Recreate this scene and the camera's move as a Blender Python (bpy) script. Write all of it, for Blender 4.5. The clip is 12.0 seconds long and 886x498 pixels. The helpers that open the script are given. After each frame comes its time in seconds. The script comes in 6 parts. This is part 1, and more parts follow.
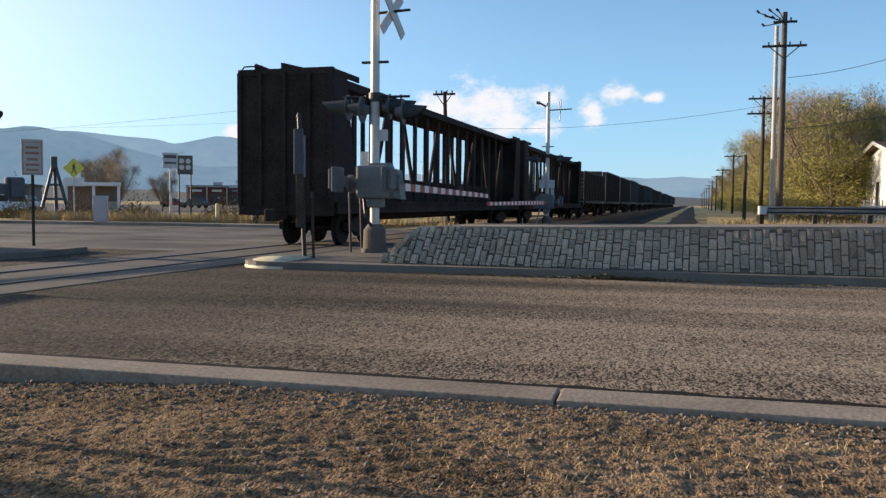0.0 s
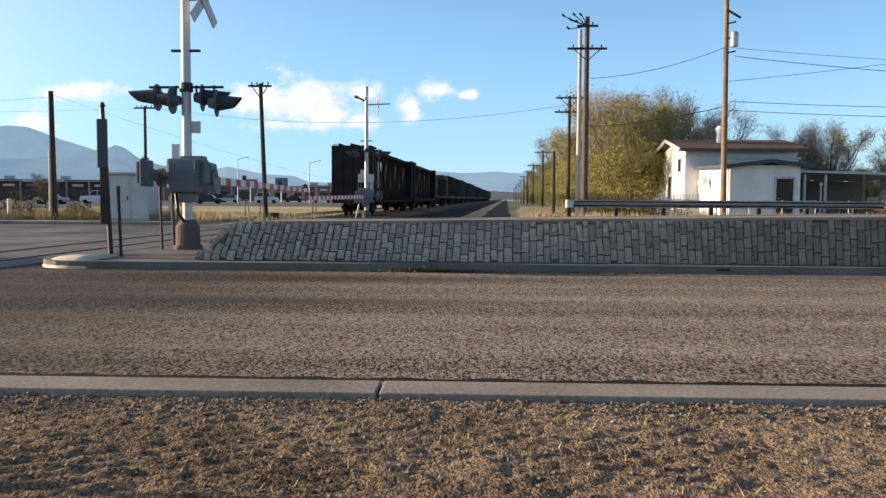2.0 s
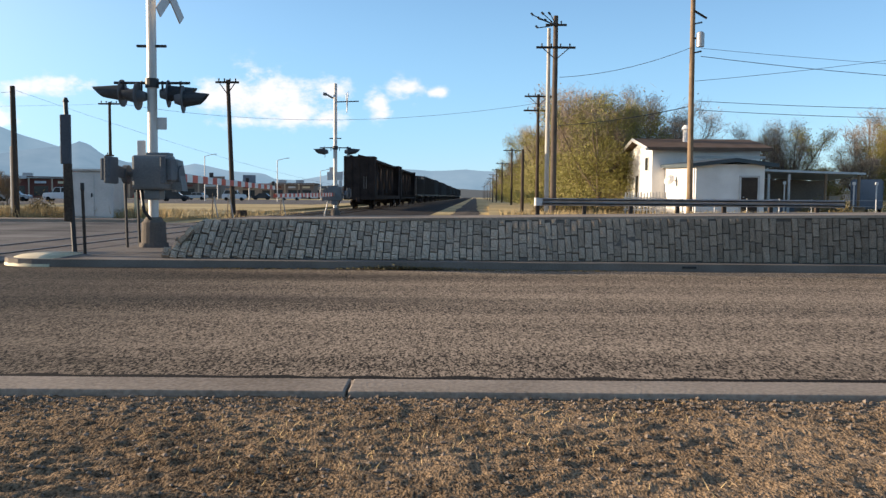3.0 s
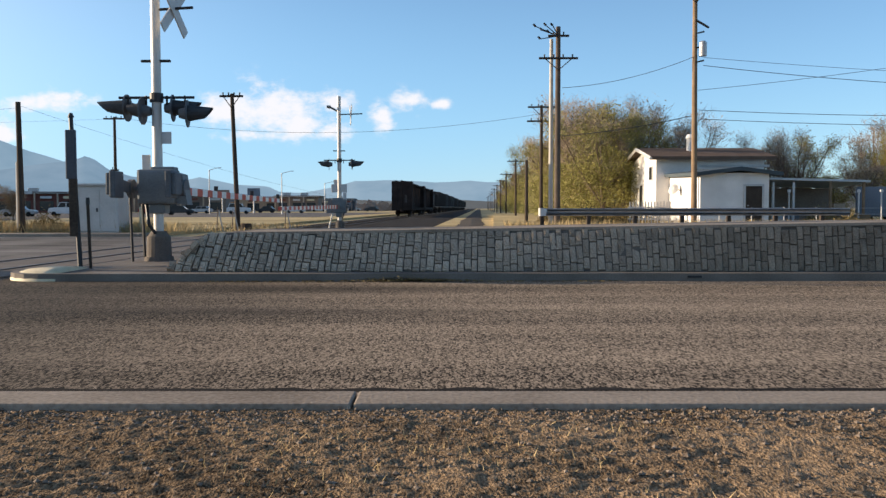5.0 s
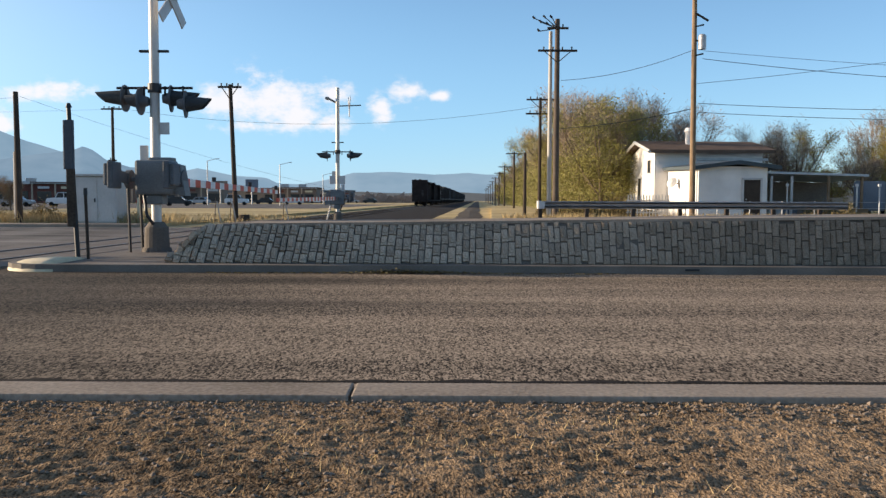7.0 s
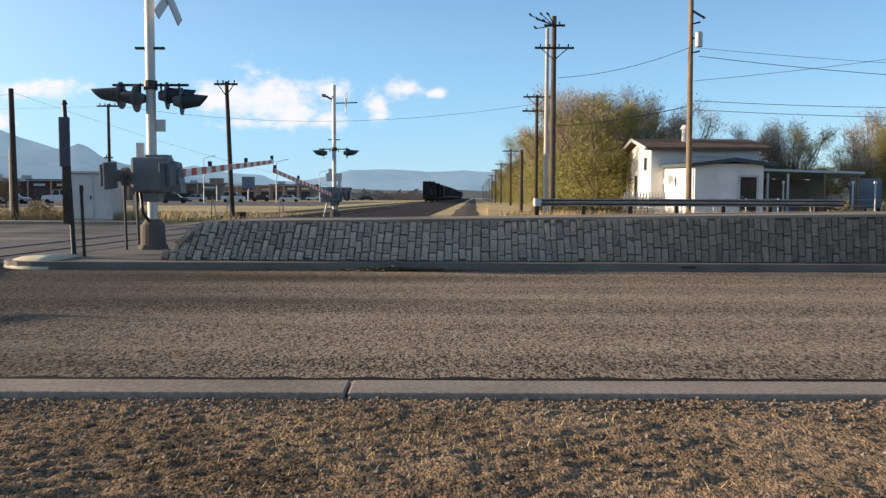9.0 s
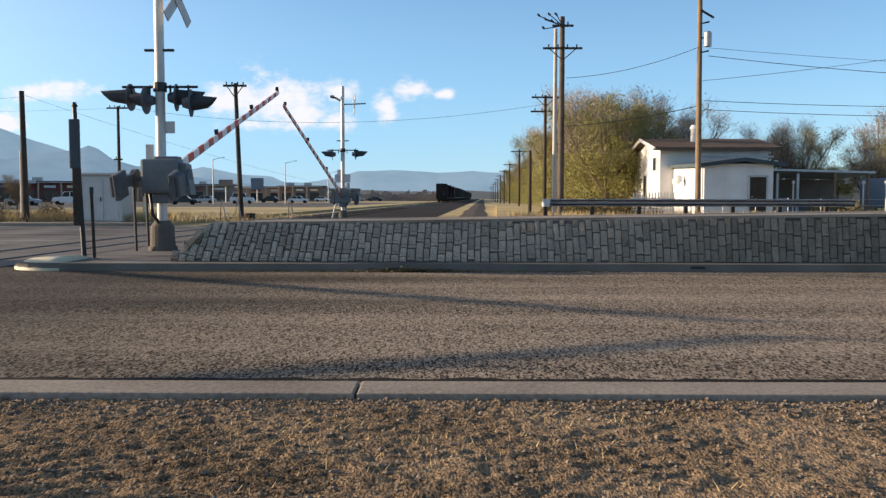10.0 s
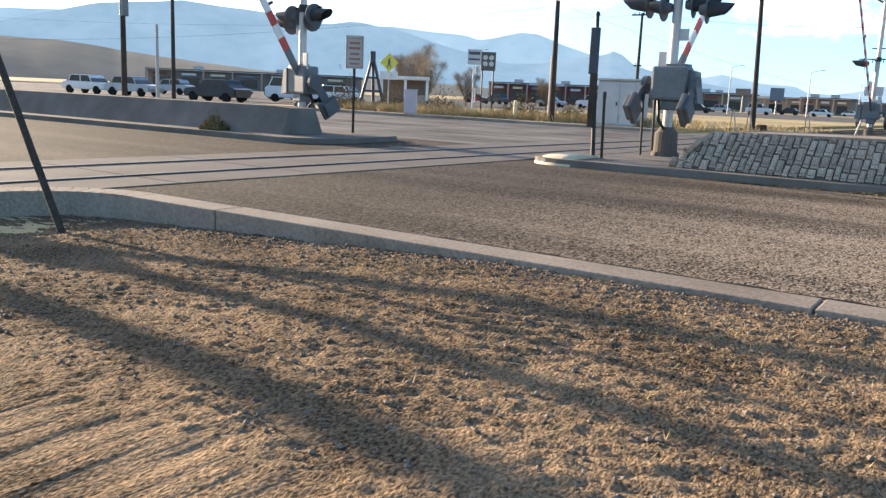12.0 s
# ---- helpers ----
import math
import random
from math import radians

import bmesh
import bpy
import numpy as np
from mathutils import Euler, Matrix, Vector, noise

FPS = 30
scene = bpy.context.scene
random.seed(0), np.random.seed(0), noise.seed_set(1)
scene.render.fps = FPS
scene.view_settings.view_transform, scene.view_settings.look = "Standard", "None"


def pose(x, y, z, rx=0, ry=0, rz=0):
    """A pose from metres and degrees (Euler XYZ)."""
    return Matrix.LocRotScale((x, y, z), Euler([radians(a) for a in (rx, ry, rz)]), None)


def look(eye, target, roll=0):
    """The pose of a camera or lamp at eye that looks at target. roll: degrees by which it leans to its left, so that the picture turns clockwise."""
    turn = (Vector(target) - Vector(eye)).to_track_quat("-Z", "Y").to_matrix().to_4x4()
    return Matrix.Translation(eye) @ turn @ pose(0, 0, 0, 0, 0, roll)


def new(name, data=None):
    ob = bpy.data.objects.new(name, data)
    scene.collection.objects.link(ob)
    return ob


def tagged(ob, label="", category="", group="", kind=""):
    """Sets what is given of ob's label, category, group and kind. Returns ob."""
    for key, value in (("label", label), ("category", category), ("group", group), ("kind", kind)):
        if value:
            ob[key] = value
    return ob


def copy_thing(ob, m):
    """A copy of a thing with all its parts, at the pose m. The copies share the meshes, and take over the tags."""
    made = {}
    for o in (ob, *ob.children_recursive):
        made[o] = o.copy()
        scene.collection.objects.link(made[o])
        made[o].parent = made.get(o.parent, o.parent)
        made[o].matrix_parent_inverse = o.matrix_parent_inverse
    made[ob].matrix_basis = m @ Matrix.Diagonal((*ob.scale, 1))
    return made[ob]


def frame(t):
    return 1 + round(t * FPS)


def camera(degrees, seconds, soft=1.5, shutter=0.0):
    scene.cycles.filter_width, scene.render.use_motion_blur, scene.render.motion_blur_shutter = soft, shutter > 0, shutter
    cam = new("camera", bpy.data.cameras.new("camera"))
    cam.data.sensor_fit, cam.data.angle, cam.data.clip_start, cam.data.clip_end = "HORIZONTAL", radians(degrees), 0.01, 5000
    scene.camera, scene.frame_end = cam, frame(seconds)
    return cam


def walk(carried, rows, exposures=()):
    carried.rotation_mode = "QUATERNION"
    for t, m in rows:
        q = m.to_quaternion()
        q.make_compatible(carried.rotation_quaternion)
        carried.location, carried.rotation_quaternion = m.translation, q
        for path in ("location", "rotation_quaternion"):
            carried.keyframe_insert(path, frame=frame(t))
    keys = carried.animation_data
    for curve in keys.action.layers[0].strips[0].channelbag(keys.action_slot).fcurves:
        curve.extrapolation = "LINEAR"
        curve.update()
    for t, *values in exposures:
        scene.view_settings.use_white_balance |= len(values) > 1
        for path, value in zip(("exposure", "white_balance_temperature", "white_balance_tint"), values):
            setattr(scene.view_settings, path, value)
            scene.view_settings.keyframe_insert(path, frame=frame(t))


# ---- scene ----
cam = camera(55.65, 12.0, soft=1.4)
PATH = [
    (0, pose(0.00, -0.00, 1.25, 86.83, -0.49, 14.12)),
    (0.1, pose(0.00, -0.00, 1.25, 86.78, -0.56, 12.29)),
    (0.2, pose(0.00, -0.00, 1.25, 87.15, -0.55, 10.78)),
    (0.3, pose(0.00, -0.00, 1.25, 87.61, -0.24, 9.93)),
    (0.5, pose(0.00, -0.00, 1.25, 87.36, 0.47, 7.37)),
    (0.7, pose(0.00, -0.00, 1.25, 86.97, 0.24, 5.63)),
    (1, pose(0.00, -0.00, 1.25, 87.09, -0.03, 3.81)),
    (1.5, pose(0.00, -0.00, 1.25, 86.36, -0.00, 2.76)),
    (2, pose(0.00, -0.00, 1.25, 86.53, -0.34, 1.87)),
    (2.5, pose(0.00, -0.00, 1.25, 86.22, -0.20, 0.97)),
    (3, pose(0.00, -0.00, 1.25, 86.40, -0.48, -0.23)),
    (5, pose(0.00, -0.00, 1.25, 87.17, 0.06, 0.06)),
    (5.5, pose(0.00, -0.00, 1.25, 86.92, -0.00, -0.00)),
    (6, pose(0.00, -0.00, 1.25, 87.27, -0.01, -0.30)),
    (6.5, pose(0.00, -0.00, 1.25, 87.18, -0.16, -0.15)),
    (7, pose(0.00, -0.00, 1.25, 86.64, -0.23, -0.06)),
    (9, pose(0.00, -0.00, 1.25, 86.46, -0.24, -0.29)),
    (9.5, pose(0.00, -0.00, 1.25, 86.33, -0.05, 0.15)),
    (10, pose(0.00, -0.00, 1.25, 86.51, -0.09, 0.29)),
    (10.5, pose(0.00, -0.00, 1.25, 86.71, 0.13, 0.10)),
    (11, pose(0.00, -0.00, 1.25, 86.96, -0.19, 1.47)),
    (11.3, pose(0.00, -0.00, 1.25, 86.65, 0.19, 1.76)),
    (11.5, pose(0.00, -0.00, 1.25, 85.90, 0.14, 3.48)),
    (11.6, pose(0.03, -0.03, 1.25, 84.61, -0.66, 5.97)),
    (11.7, pose(0.09, -0.10, 1.25, 82.82, -1.30, 10.55)),
    (11.8, pose(0.17, -0.19, 1.25, 81.39, -2.08, 18.79)),
    (11.9, pose(0.24, -0.28, 1.25, 80.36, -3.01, 26.31)),
    (12, pose(0.30, -0.35, 1.25, 79.56, -2.47, 34.16)),
]
walk(cam, PATH, exposures=[(0.0, 0.97), (0.5, 1.1), (3.0, 1.12), (5.0, 1.0), (11.5, 1.0), (11.8, 1.38), (12.0, 1.82)])

# ---- sky and sun ----
SUN_EL, SUN_AZ = 10.8, -83.0          # degrees; azimuth from +y towards +x
sun_way = Vector((math.sin(radians(SUN_AZ)) * math.cos(radians(SUN_EL)),
                  math.cos(radians(SUN_AZ)) * math.cos(radians(SUN_EL)), math.sin(radians(SUN_EL))))
world = bpy.data.worlds.new("world")
scene.world = world
world.use_nodes = True
wn, wl = world.node_tree.nodes, world.node_tree.links
for n in list(wn):
    wn.remove(n)
w_out, w_bg = wn.new("ShaderNodeOutputWorld"), wn.new("ShaderNodeBackground")
w_sky = wn.new("ShaderNodeTexSky")
w_sky.sky_type, w_sky.sun_disc = "NISHITA", False
w_sky.sun_elevation, w_sky.sun_rotation = radians(SUN_EL), radians(SUN_AZ % 360)
w_sky.altitude, w_sky.air_density, w_sky.dust_density, w_sky.ozone_density = 1600, 1.0, 0.35, 2.7
w_bg.inputs["Strength"].default_value = 0.11


def wnode(kind, op=None, *values):
    n = wn.new(kind)
    if op:
        n.operation = op
    for i, v in enumerate(values):
        if isinstance(v, (int, float)):
            n.inputs[i].default_value = v
        else:
            wl.new(v, n.inputs[i])
    return n


# thin clouds low over the hills: puffs at places on the plane y = 1, broken up by noise
w_co = wn.new("ShaderNodeTexCoord")
w_sep = wn.new("ShaderNodeSeparateXYZ")
wl.new(w_co.outputs["Generated"], w_sep.inputs[0])
w_ahead = wnode("ShaderNodeMath", "MAXIMUM", w_sep.outputs["Y"], 0.05)
w_u = wnode("ShaderNodeMath", "DIVIDE", w_sep.outputs["X"], w_ahead.outputs[0])
w_v = wnode("ShaderNodeMath", "DIVIDE", w_sep.outputs["Z"], w_ahead.outputs[0])
w_flat = wn.new("ShaderNodeCombineXYZ")
wl.new(w_u.outputs[0], w_flat.inputs[0])
wl.new(w_v.outputs[0], w_flat.inputs[1])
w_stretch = wn.new("ShaderNodeMapping")
w_stretch.inputs["Scale"].default_value = (1.0, 1.6, 1.0)
wl.new(w_flat.outputs[0], w_stretch.inputs[0])
w_noise = wn.new("ShaderNodeTexNoise")
w_noise.inputs["Scale"].default_value = 24.0
w_noise.inputs["Detail"].default_value = 8.0
w_noise.inputs["Roughness"].default_value = 0.62
wl.new(w_stretch.outputs[0], w_noise.inputs["Vector"])
PUFFS = [(-0.205, 0.114, 0.062, 0.026), (-0.255, 0.118, 0.030, 0.018), (-0.230, 0.086, 0.032, 0.007), (-0.165, 0.105, 0.030, 0.020),
         (-0.127, 0.123, 0.022, 0.012), (-0.130, 0.090, 0.022, 0.010), (-0.073, 0.110, 0.012, 0.016), (-0.046, 0.125, 0.024, 0.011),
         (-0.003, 0.122, 0.010, 0.007), (-0.465, 0.126, 0.048, 0.011), (-0.525, 0.088, 0.025, 0.011)]
w_sum = None
for pu, pv, su, sv in PUFFS:
    a = wnode("ShaderNodeMath", "MULTIPLY", wnode("ShaderNodeMath", "SUBTRACT", w_u.outputs[0], pu).outputs[0], 1 / su)
    b = wnode("ShaderNodeMath", "MULTIPLY", wnode("ShaderNodeMath", "SUBTRACT", w_v.outputs[0], pv).outputs[0], 1 / sv)
    aa = wnode("ShaderNodeMath", "MULTIPLY", a.outputs[0], a.outputs[0])
    r2 = wnode("ShaderNodeMath", "MULTIPLY_ADD", b.outputs[0], b.outputs[0], aa.outputs[0])
    g = wnode("ShaderNodeMath", "POWER", 0.55, r2.outputs[0])
    w_sum = wnode("ShaderNodeMath", "MAXIMUM", w_sum.outputs[0], g.outputs[0]) if w_sum else g
w_cloud = wnode("ShaderNodeMath", "MULTIPLY_ADD", w_noise.outputs["Fac"], 2.6, w_sum.outputs[0])
w_edge = wn.new("ShaderNodeMapRange")
w_edge.interpolation_type = "SMOOTHSTEP"
wl.new(w_cloud.outputs[0], w_edge.inputs[0])
for i, v in zip((1, 2, 3, 4), (1.55, 2.35, 0.0, 0.95)):
    w_edge.inputs[i].default_value = v
# no cloud far from the puffs
w_gate = wn.new("ShaderNodeMapRange")
wl.new(w_sum.outputs[0], w_gate.inputs[0])
for i, v in zip((1, 2, 3, 4), (0.02, 0.25, 0.0, 1.0)):
    w_gate.inputs[i].default_value = v
w_cover = wnode("ShaderNodeMath", "MULTIPLY", w_edge.outputs[0], w_gate.outputs[0])
# pale air towards the low sun
w_dot = wn.new("ShaderNodeVectorMath")
w_dot.operation = "DOT_PRODUCT"
wl.new(w_co.outputs["Generated"], w_dot.inputs[0])
w_dot.inputs[1].default_value = sun_way
w_pos = wnode("ShaderNodeMath", "MAXIMUM", w_dot.outputs["Value"], 0.0)
w_lobe = wnode("ShaderNodeMath", "POWER", w_pos.outputs[0], 4.0)
w_haze = wn.new("ShaderNodeMix")
w_haze.data_type = "RGBA"
w_low = wn.new("ShaderNodeMapRange")
w_low.interpolation_type = "SMOOTHSTEP"
wl.new(w_sep.outputs["Z"], w_low.inputs[0])
for i, v in zip((1, 2, 3, 4), (0.0, 0.36, 0.75, 0.06)):
    w_low.inputs[i].default_value = v
w_side = wn.new("ShaderNodeMapRange")
wl.new(w_dot.outputs["Value"], w_side.inputs[0])
for i, v in zip((1, 2, 3, 4), (-0.5, 0.4, 0.42, 1.0)):
    w_side.inputs[i].default_value = v
w_amount = wnode("ShaderNodeMath", "MULTIPLY", w_low.outputs[0], w_side.outputs[0])
wl.new(w_amount.outputs[0], w_haze.inputs[0])
wl.new(w_sky.outputs[0], w_haze.inputs[6])
w_haze.inputs[7].default_value = (1.5, 3.0, 4.6, 1)
w_glow = wn.new("ShaderNodeMix")
w_glow.data_type, w_glow.blend_type = "RGBA", "ADD"
wl.new(w_lobe.outputs[0], w_glow.inputs[0])
wl.new(w_haze.outputs[2], w_glow.inputs[6])
w_glow.inputs[7].default_value = (5.2, 3.9, 2.2, 1)
w_mix = wn.new("ShaderNodeMix")
w_mix.data_type = "RGBA"
wl.new(w_cover.outputs[0], w_mix.inputs[0])
wl.new(w_glow.outputs[2], w_mix.inputs[6])
w_mix.inputs[7].default_value = (4.5, 4.4, 4.55, 1)
wl.new(w_mix.outputs[2], w_bg.inputs["Color"])
wl.new(w_bg.outputs[0], w_out.inputs["Surface"])

sun = new("sun", bpy.data.lights.new("sun", "SUN"))
sun.data.energy, sun.data.angle, sun.data.color = 5.0, radians(0.6), (1.0, 0.80, 0.58)
sun.matrix_world = look(sun_way * 60, (0, 0, 0))


# ---- materials ----
def material(name, low, high, rough=0.8, metal=0.0, scale=3.0, grain=60.0, bump=0.2, step=0.01, contrast=0.5, spread=0.0, streak=0.0, sharp=0.18, gloss=0.5, along=None, coarse=1.0):
    """Two scales of noise between two colours, with fine relief; spread: how far pieces differ from one another."""
    m = bpy.data.materials.new(name)
    m.use_nodes = True
    n, l = m.node_tree.nodes, m.node_tree.links
    p = n["Principled BSDF"]
    p.inputs["Roughness"].default_value, p.inputs["Metallic"].default_value = rough, metal
    p.inputs["Specular IOR Level"].default_value = 0.08 if rough >= 0.84 else gloss
    co = n.new("ShaderNodeTexCoord")
    a, b = n.new("ShaderNodeTexNoise"), n.new("ShaderNodeTexNoise")
    a.inputs["Scale"].default_value, a.inputs["Detail"].default_value = scale, 5
    b.inputs["Scale"].default_value, b.inputs["Detail"].default_value = grain, 4
    l.new(co.outputs["Object"], a.inputs["Vector"])
    lay = n.new("ShaderNodeMapping")
    lay.inputs["Scale"].default_value = (1.0, coarse, 1.0)
    l.new(co.outputs["Object"], lay.inputs[0])
    l.new(lay.outputs[0], b.inputs["Vector"])
    mixf = n.new("ShaderNodeMix")
    mixf.inputs[0].default_value = contrast
    l.new(a.outputs["Fac"], mixf.inputs[2])
    l.new(b.outputs["Fac"], mixf.inputs[3])
    ramp = n.new("ShaderNodeMapRange")
    ramp.inputs[1].default_value, ramp.inputs[2].default_value = 0.5 - sharp, 0.5 + sharp
    value = mixf.outputs[0]
    if streak:
        mp, c, ad = n.new("ShaderNodeMapping"), n.new("ShaderNodeTexNoise"), n.new("ShaderNodeMath")
        mp.inputs["Scale"].default_value = (0.05, 1.0, 1.0)
        l.new(co.outputs["Object"], mp.inputs[0])
        l.new(mp.outputs[0], c.inputs["Vector"])
        c.inputs["Scale"].default_value, c.inputs["Detail"].default_value = 1.3, 3
        ad.operation = "MULTIPLY_ADD"
        l.new(c.outputs["Fac"], ad.inputs[0])
        ad.inputs[1].default_value = streak
        l.new(value, ad.inputs[2])
        sb = n.new("ShaderNodeMath")
        sb.operation = "SUBTRACT"
        l.new(ad.outputs[0], sb.inputs[0])
        sb.inputs[1].default_value = streak / 2
        value = sb.outputs[0]
    l.new(value, ramp.inputs[0])
    col = n.new("ShaderNodeMix")
    col.data_type = "RGBA"
    col.inputs[6].default_value, col.inputs[7].default_value = (*low, 1), (*high, 1)
    l.new(ramp.outputs[0], col.inputs[0])
    out = col.outputs[2]
    if spread:
        info, geo, vary = n.new("ShaderNodeObjectInfo"), n.new("ShaderNodeNewGeometry"), n.new("ShaderNodeHueSaturation")
        add = n.new("ShaderNodeMath")
        add.operation = "ADD"
        l.new(info.outputs["Random"], add.inputs[0])
        l.new(geo.outputs["Random Per Island"], add.inputs[1])
        rng = n.new("ShaderNodeMapRange")
        rng.inputs[2].default_value, rng.inputs[3].default_value, rng.inputs[4].default_value = 2.0, 1 - spread, 1 + spread
        l.new(add.outputs[0], rng.inputs[0])
        l.new(rng.outputs[0], vary.inputs["Value"])
        l.new(out, vary.inputs["Color"])
        out = vary.outputs[0]
    if along:  # scales the colour's brightness along world x
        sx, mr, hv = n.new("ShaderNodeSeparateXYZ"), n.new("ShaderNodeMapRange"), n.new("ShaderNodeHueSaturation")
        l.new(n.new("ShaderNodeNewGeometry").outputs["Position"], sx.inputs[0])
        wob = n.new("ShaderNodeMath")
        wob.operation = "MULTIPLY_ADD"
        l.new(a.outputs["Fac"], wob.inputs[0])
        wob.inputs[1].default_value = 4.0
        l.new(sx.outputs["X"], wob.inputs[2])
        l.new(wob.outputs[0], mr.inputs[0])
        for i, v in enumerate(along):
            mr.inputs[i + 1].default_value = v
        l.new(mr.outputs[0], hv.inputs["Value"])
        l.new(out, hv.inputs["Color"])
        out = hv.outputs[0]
    l.new(out, p.inputs["Base Color"])
    if bump:
        bp = n.new("ShaderNodeBump")
        bp.inputs["Strength"].default_value, bp.inputs["Distance"].default_value = bump, step
        l.new(b.outputs["Fac"], bp.inputs["Height"])
        l.new(bp.outputs[0], p.inputs["Normal"])
    return m


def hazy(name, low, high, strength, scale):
    """Distant slopes with blue air haze put into the colour: a plain backdrop that glows a little."""
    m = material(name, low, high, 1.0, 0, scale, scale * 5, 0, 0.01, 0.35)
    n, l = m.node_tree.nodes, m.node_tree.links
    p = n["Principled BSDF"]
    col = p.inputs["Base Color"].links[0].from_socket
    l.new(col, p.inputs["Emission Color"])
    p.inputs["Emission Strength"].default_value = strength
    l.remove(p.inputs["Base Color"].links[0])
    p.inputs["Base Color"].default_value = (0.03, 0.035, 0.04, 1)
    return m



def chip_seal(name):
    """Coarse chip-sealed asphalt: stone chips of uneven tone, worn lanes along the road and shadow painted in by the
    crossing.
    """
    m = bpy.data.materials.new(name)
    m.use_nodes = True
    n, l = m.node_tree.nodes, m.node_tree.links
    p = n["Principled BSDF"]
    p.inputs["Roughness"].default_value = 0.9
    p.inputs["Specular IOR Level"].default_value = 0.08
    co = n.new("ShaderNodeTexCoord")

    def noise_at(scale, size, detail):
        mp, t = n.new("ShaderNodeMapping"), n.new("ShaderNodeTexNoise")
        mp.inputs["Scale"].default_value = scale
        l.new(co.outputs["Object"], mp.inputs[0])
        l.new(mp.outputs[0], t.inputs["Vector"])
        t.inputs["Scale"].default_value, t.inputs["Detail"].default_value = size, detail
        return t

    def calc(op, *values):
        q = n.new("ShaderNodeMath")
        q.operation = op
        for k, v in enumerate(values):
            if isinstance(v, (int, float)):
                q.inputs[k].default_value = v
            else:
                l.new(v, q.inputs[k])
        return q.outputs[0]

    lay, chips = n.new("ShaderNodeMapping"), n.new("ShaderNodeTexVoronoi")
    lay.inputs["Scale"].default_value = (1.0, 0.34, 1.0)
    l.new(co.outputs["Object"], lay.inputs[0])
    l.new(lay.outputs[0], chips.inputs["Vector"])
    chips.inputs["Scale"].default_value = 78.0
    tone = n.new("ShaderNodeSeparateColor")
    l.new(chips.outputs["Color"], tone.inputs[0])
    lanes = noise_at((0.035, 1.0, 1.0), 0.9, 3)
    streaks = noise_at((0.06, 1.0, 1.0), 3.2, 3)
    cloudy = noise_at((0.5, 1.0, 1.0), 0.8, 4)
    value = calc("MULTIPLY_ADD", lanes.outputs["Fac"], 2.2, calc("MULTIPLY", tone.outputs[0], 2.6))
    value = calc("MULTIPLY_ADD", streaks.outputs["Fac"], 0.45, value)
    value = calc("MULTIPLY_ADD", cloudy.outputs["Fac"], 0.4, value)
    ramp, col = n.new("ShaderNodeMapRange"), n.new("ShaderNodeMix")
    for k, v in zip((1, 2), (1.65, 4.3)):
        ramp.inputs[k].default_value = v
    l.new(value, ramp.inputs[0])
    col.data_type = "RGBA"
    col.inputs[6].default_value, col.inputs[7].default_value = (0.020, 0.0155, 0.011, 1), (0.48, 0.37, 0.265, 1)
    l.new(ramp.outputs[0], col.inputs[0])
    # shadow painted into the colour towards the crossing, drawn out in two tongues
    xyz, edge, dark = n.new("ShaderNodeSeparateXYZ"), n.new("ShaderNodeMapRange"), n.new("ShaderNodeMix")
    l.new(co.outputs["Object"], xyz.inputs[0])
    ragged = noise_at((0.08, 1.0, 1.0), 1.1, 3)
    reach = calc("MULTIPLY_ADD", ragged.outputs["Fac"], -2.4, xyz.outputs["X"])
    for band_y, wide, far in ((12.9, 0.55, 3.2), (10.1, 0.45, 2.6)):
        off = calc("DIVIDE", calc("SUBTRACT", xyz.outputs["Y"], band_y), wide)
        reach = calc("MULTIPLY_ADD", calc("POWER", 0.4, calc("MULTIPLY", off, off)), -far, reach)
    edge.interpolation_type = "SMOOTHSTEP"
    for k, v in zip((1, 2, 3, 4), (-7.3, -0.7, 0.95, 0.0)):
        edge.inputs[k].default_value = v
    l.new(reach, edge.inputs[0])
    dark.data_type = "RGBA"
    l.new(edge.outputs[0], dark.inputs[0])
    l.new(col.outputs[2], dark.inputs[6])
    shade = n.new("ShaderNodeMix")
    shade.data_type, shade.blend_type = "RGBA", "MULTIPLY"
    shade.inputs[0].default_value = 1.0
    l.new(col.outputs[2], shade.inputs[6])
    shade.inputs[7].default_value = (0.27, 0.285, 0.305, 1)
    l.new(shade.outputs[2], dark.inputs[7])
    l.new(dark.outputs[2], p.inputs["Base Color"])
    bp = n.new("ShaderNodeBump")
    bp.inputs["Strength"].default_value, bp.inputs["Distance"].default_value = 1.0, 0.012
    l.new(tone.outputs[0], bp.inputs["Height"])
    l.new(bp.outputs[0], p.inputs["Normal"])
    return m


ASPHALT = chip_seal("asphalt")
OLD_ASPHALT = material("old_asphalt", (0.055, 0.05, 0.045), (0.225, 0.205, 0.185), 0.88, 0, 0.35, 26, 0.6, 0.02, 0.45, 0, 0.5, 0.16)
DIRT = material("dirt", (0.050, 0.032, 0.018), (0.47, 0.325, 0.195), 0.95, 0, 1.3, 75, 1.0, 0.02, 0.66, 0, 0, 0.13, 0.5, (-1.5, 5.0, 0.58, 0.96), 0.6)
PEBBLE = material("pebble", (0.12, 0.09, 0.068), (0.32, 0.26, 0.205), 0.9, 0, 20, 200, 0.2, 0.003, 0.5, 0.4)
FIELD = material("field", (0.24, 0.185, 0.085), (0.62, 0.49, 0.27), 0.95, 0, 0.09, 1.4, 0.3, 0.05, 0.4, 0, 0.08)
DRY_GRASS = material("dry_grass", (0.26, 0.19, 0.09), (0.48, 0.37, 0.20), 0.9, 0, 0.4, 9, 0.0, 0.01, 0.5, 0.3)
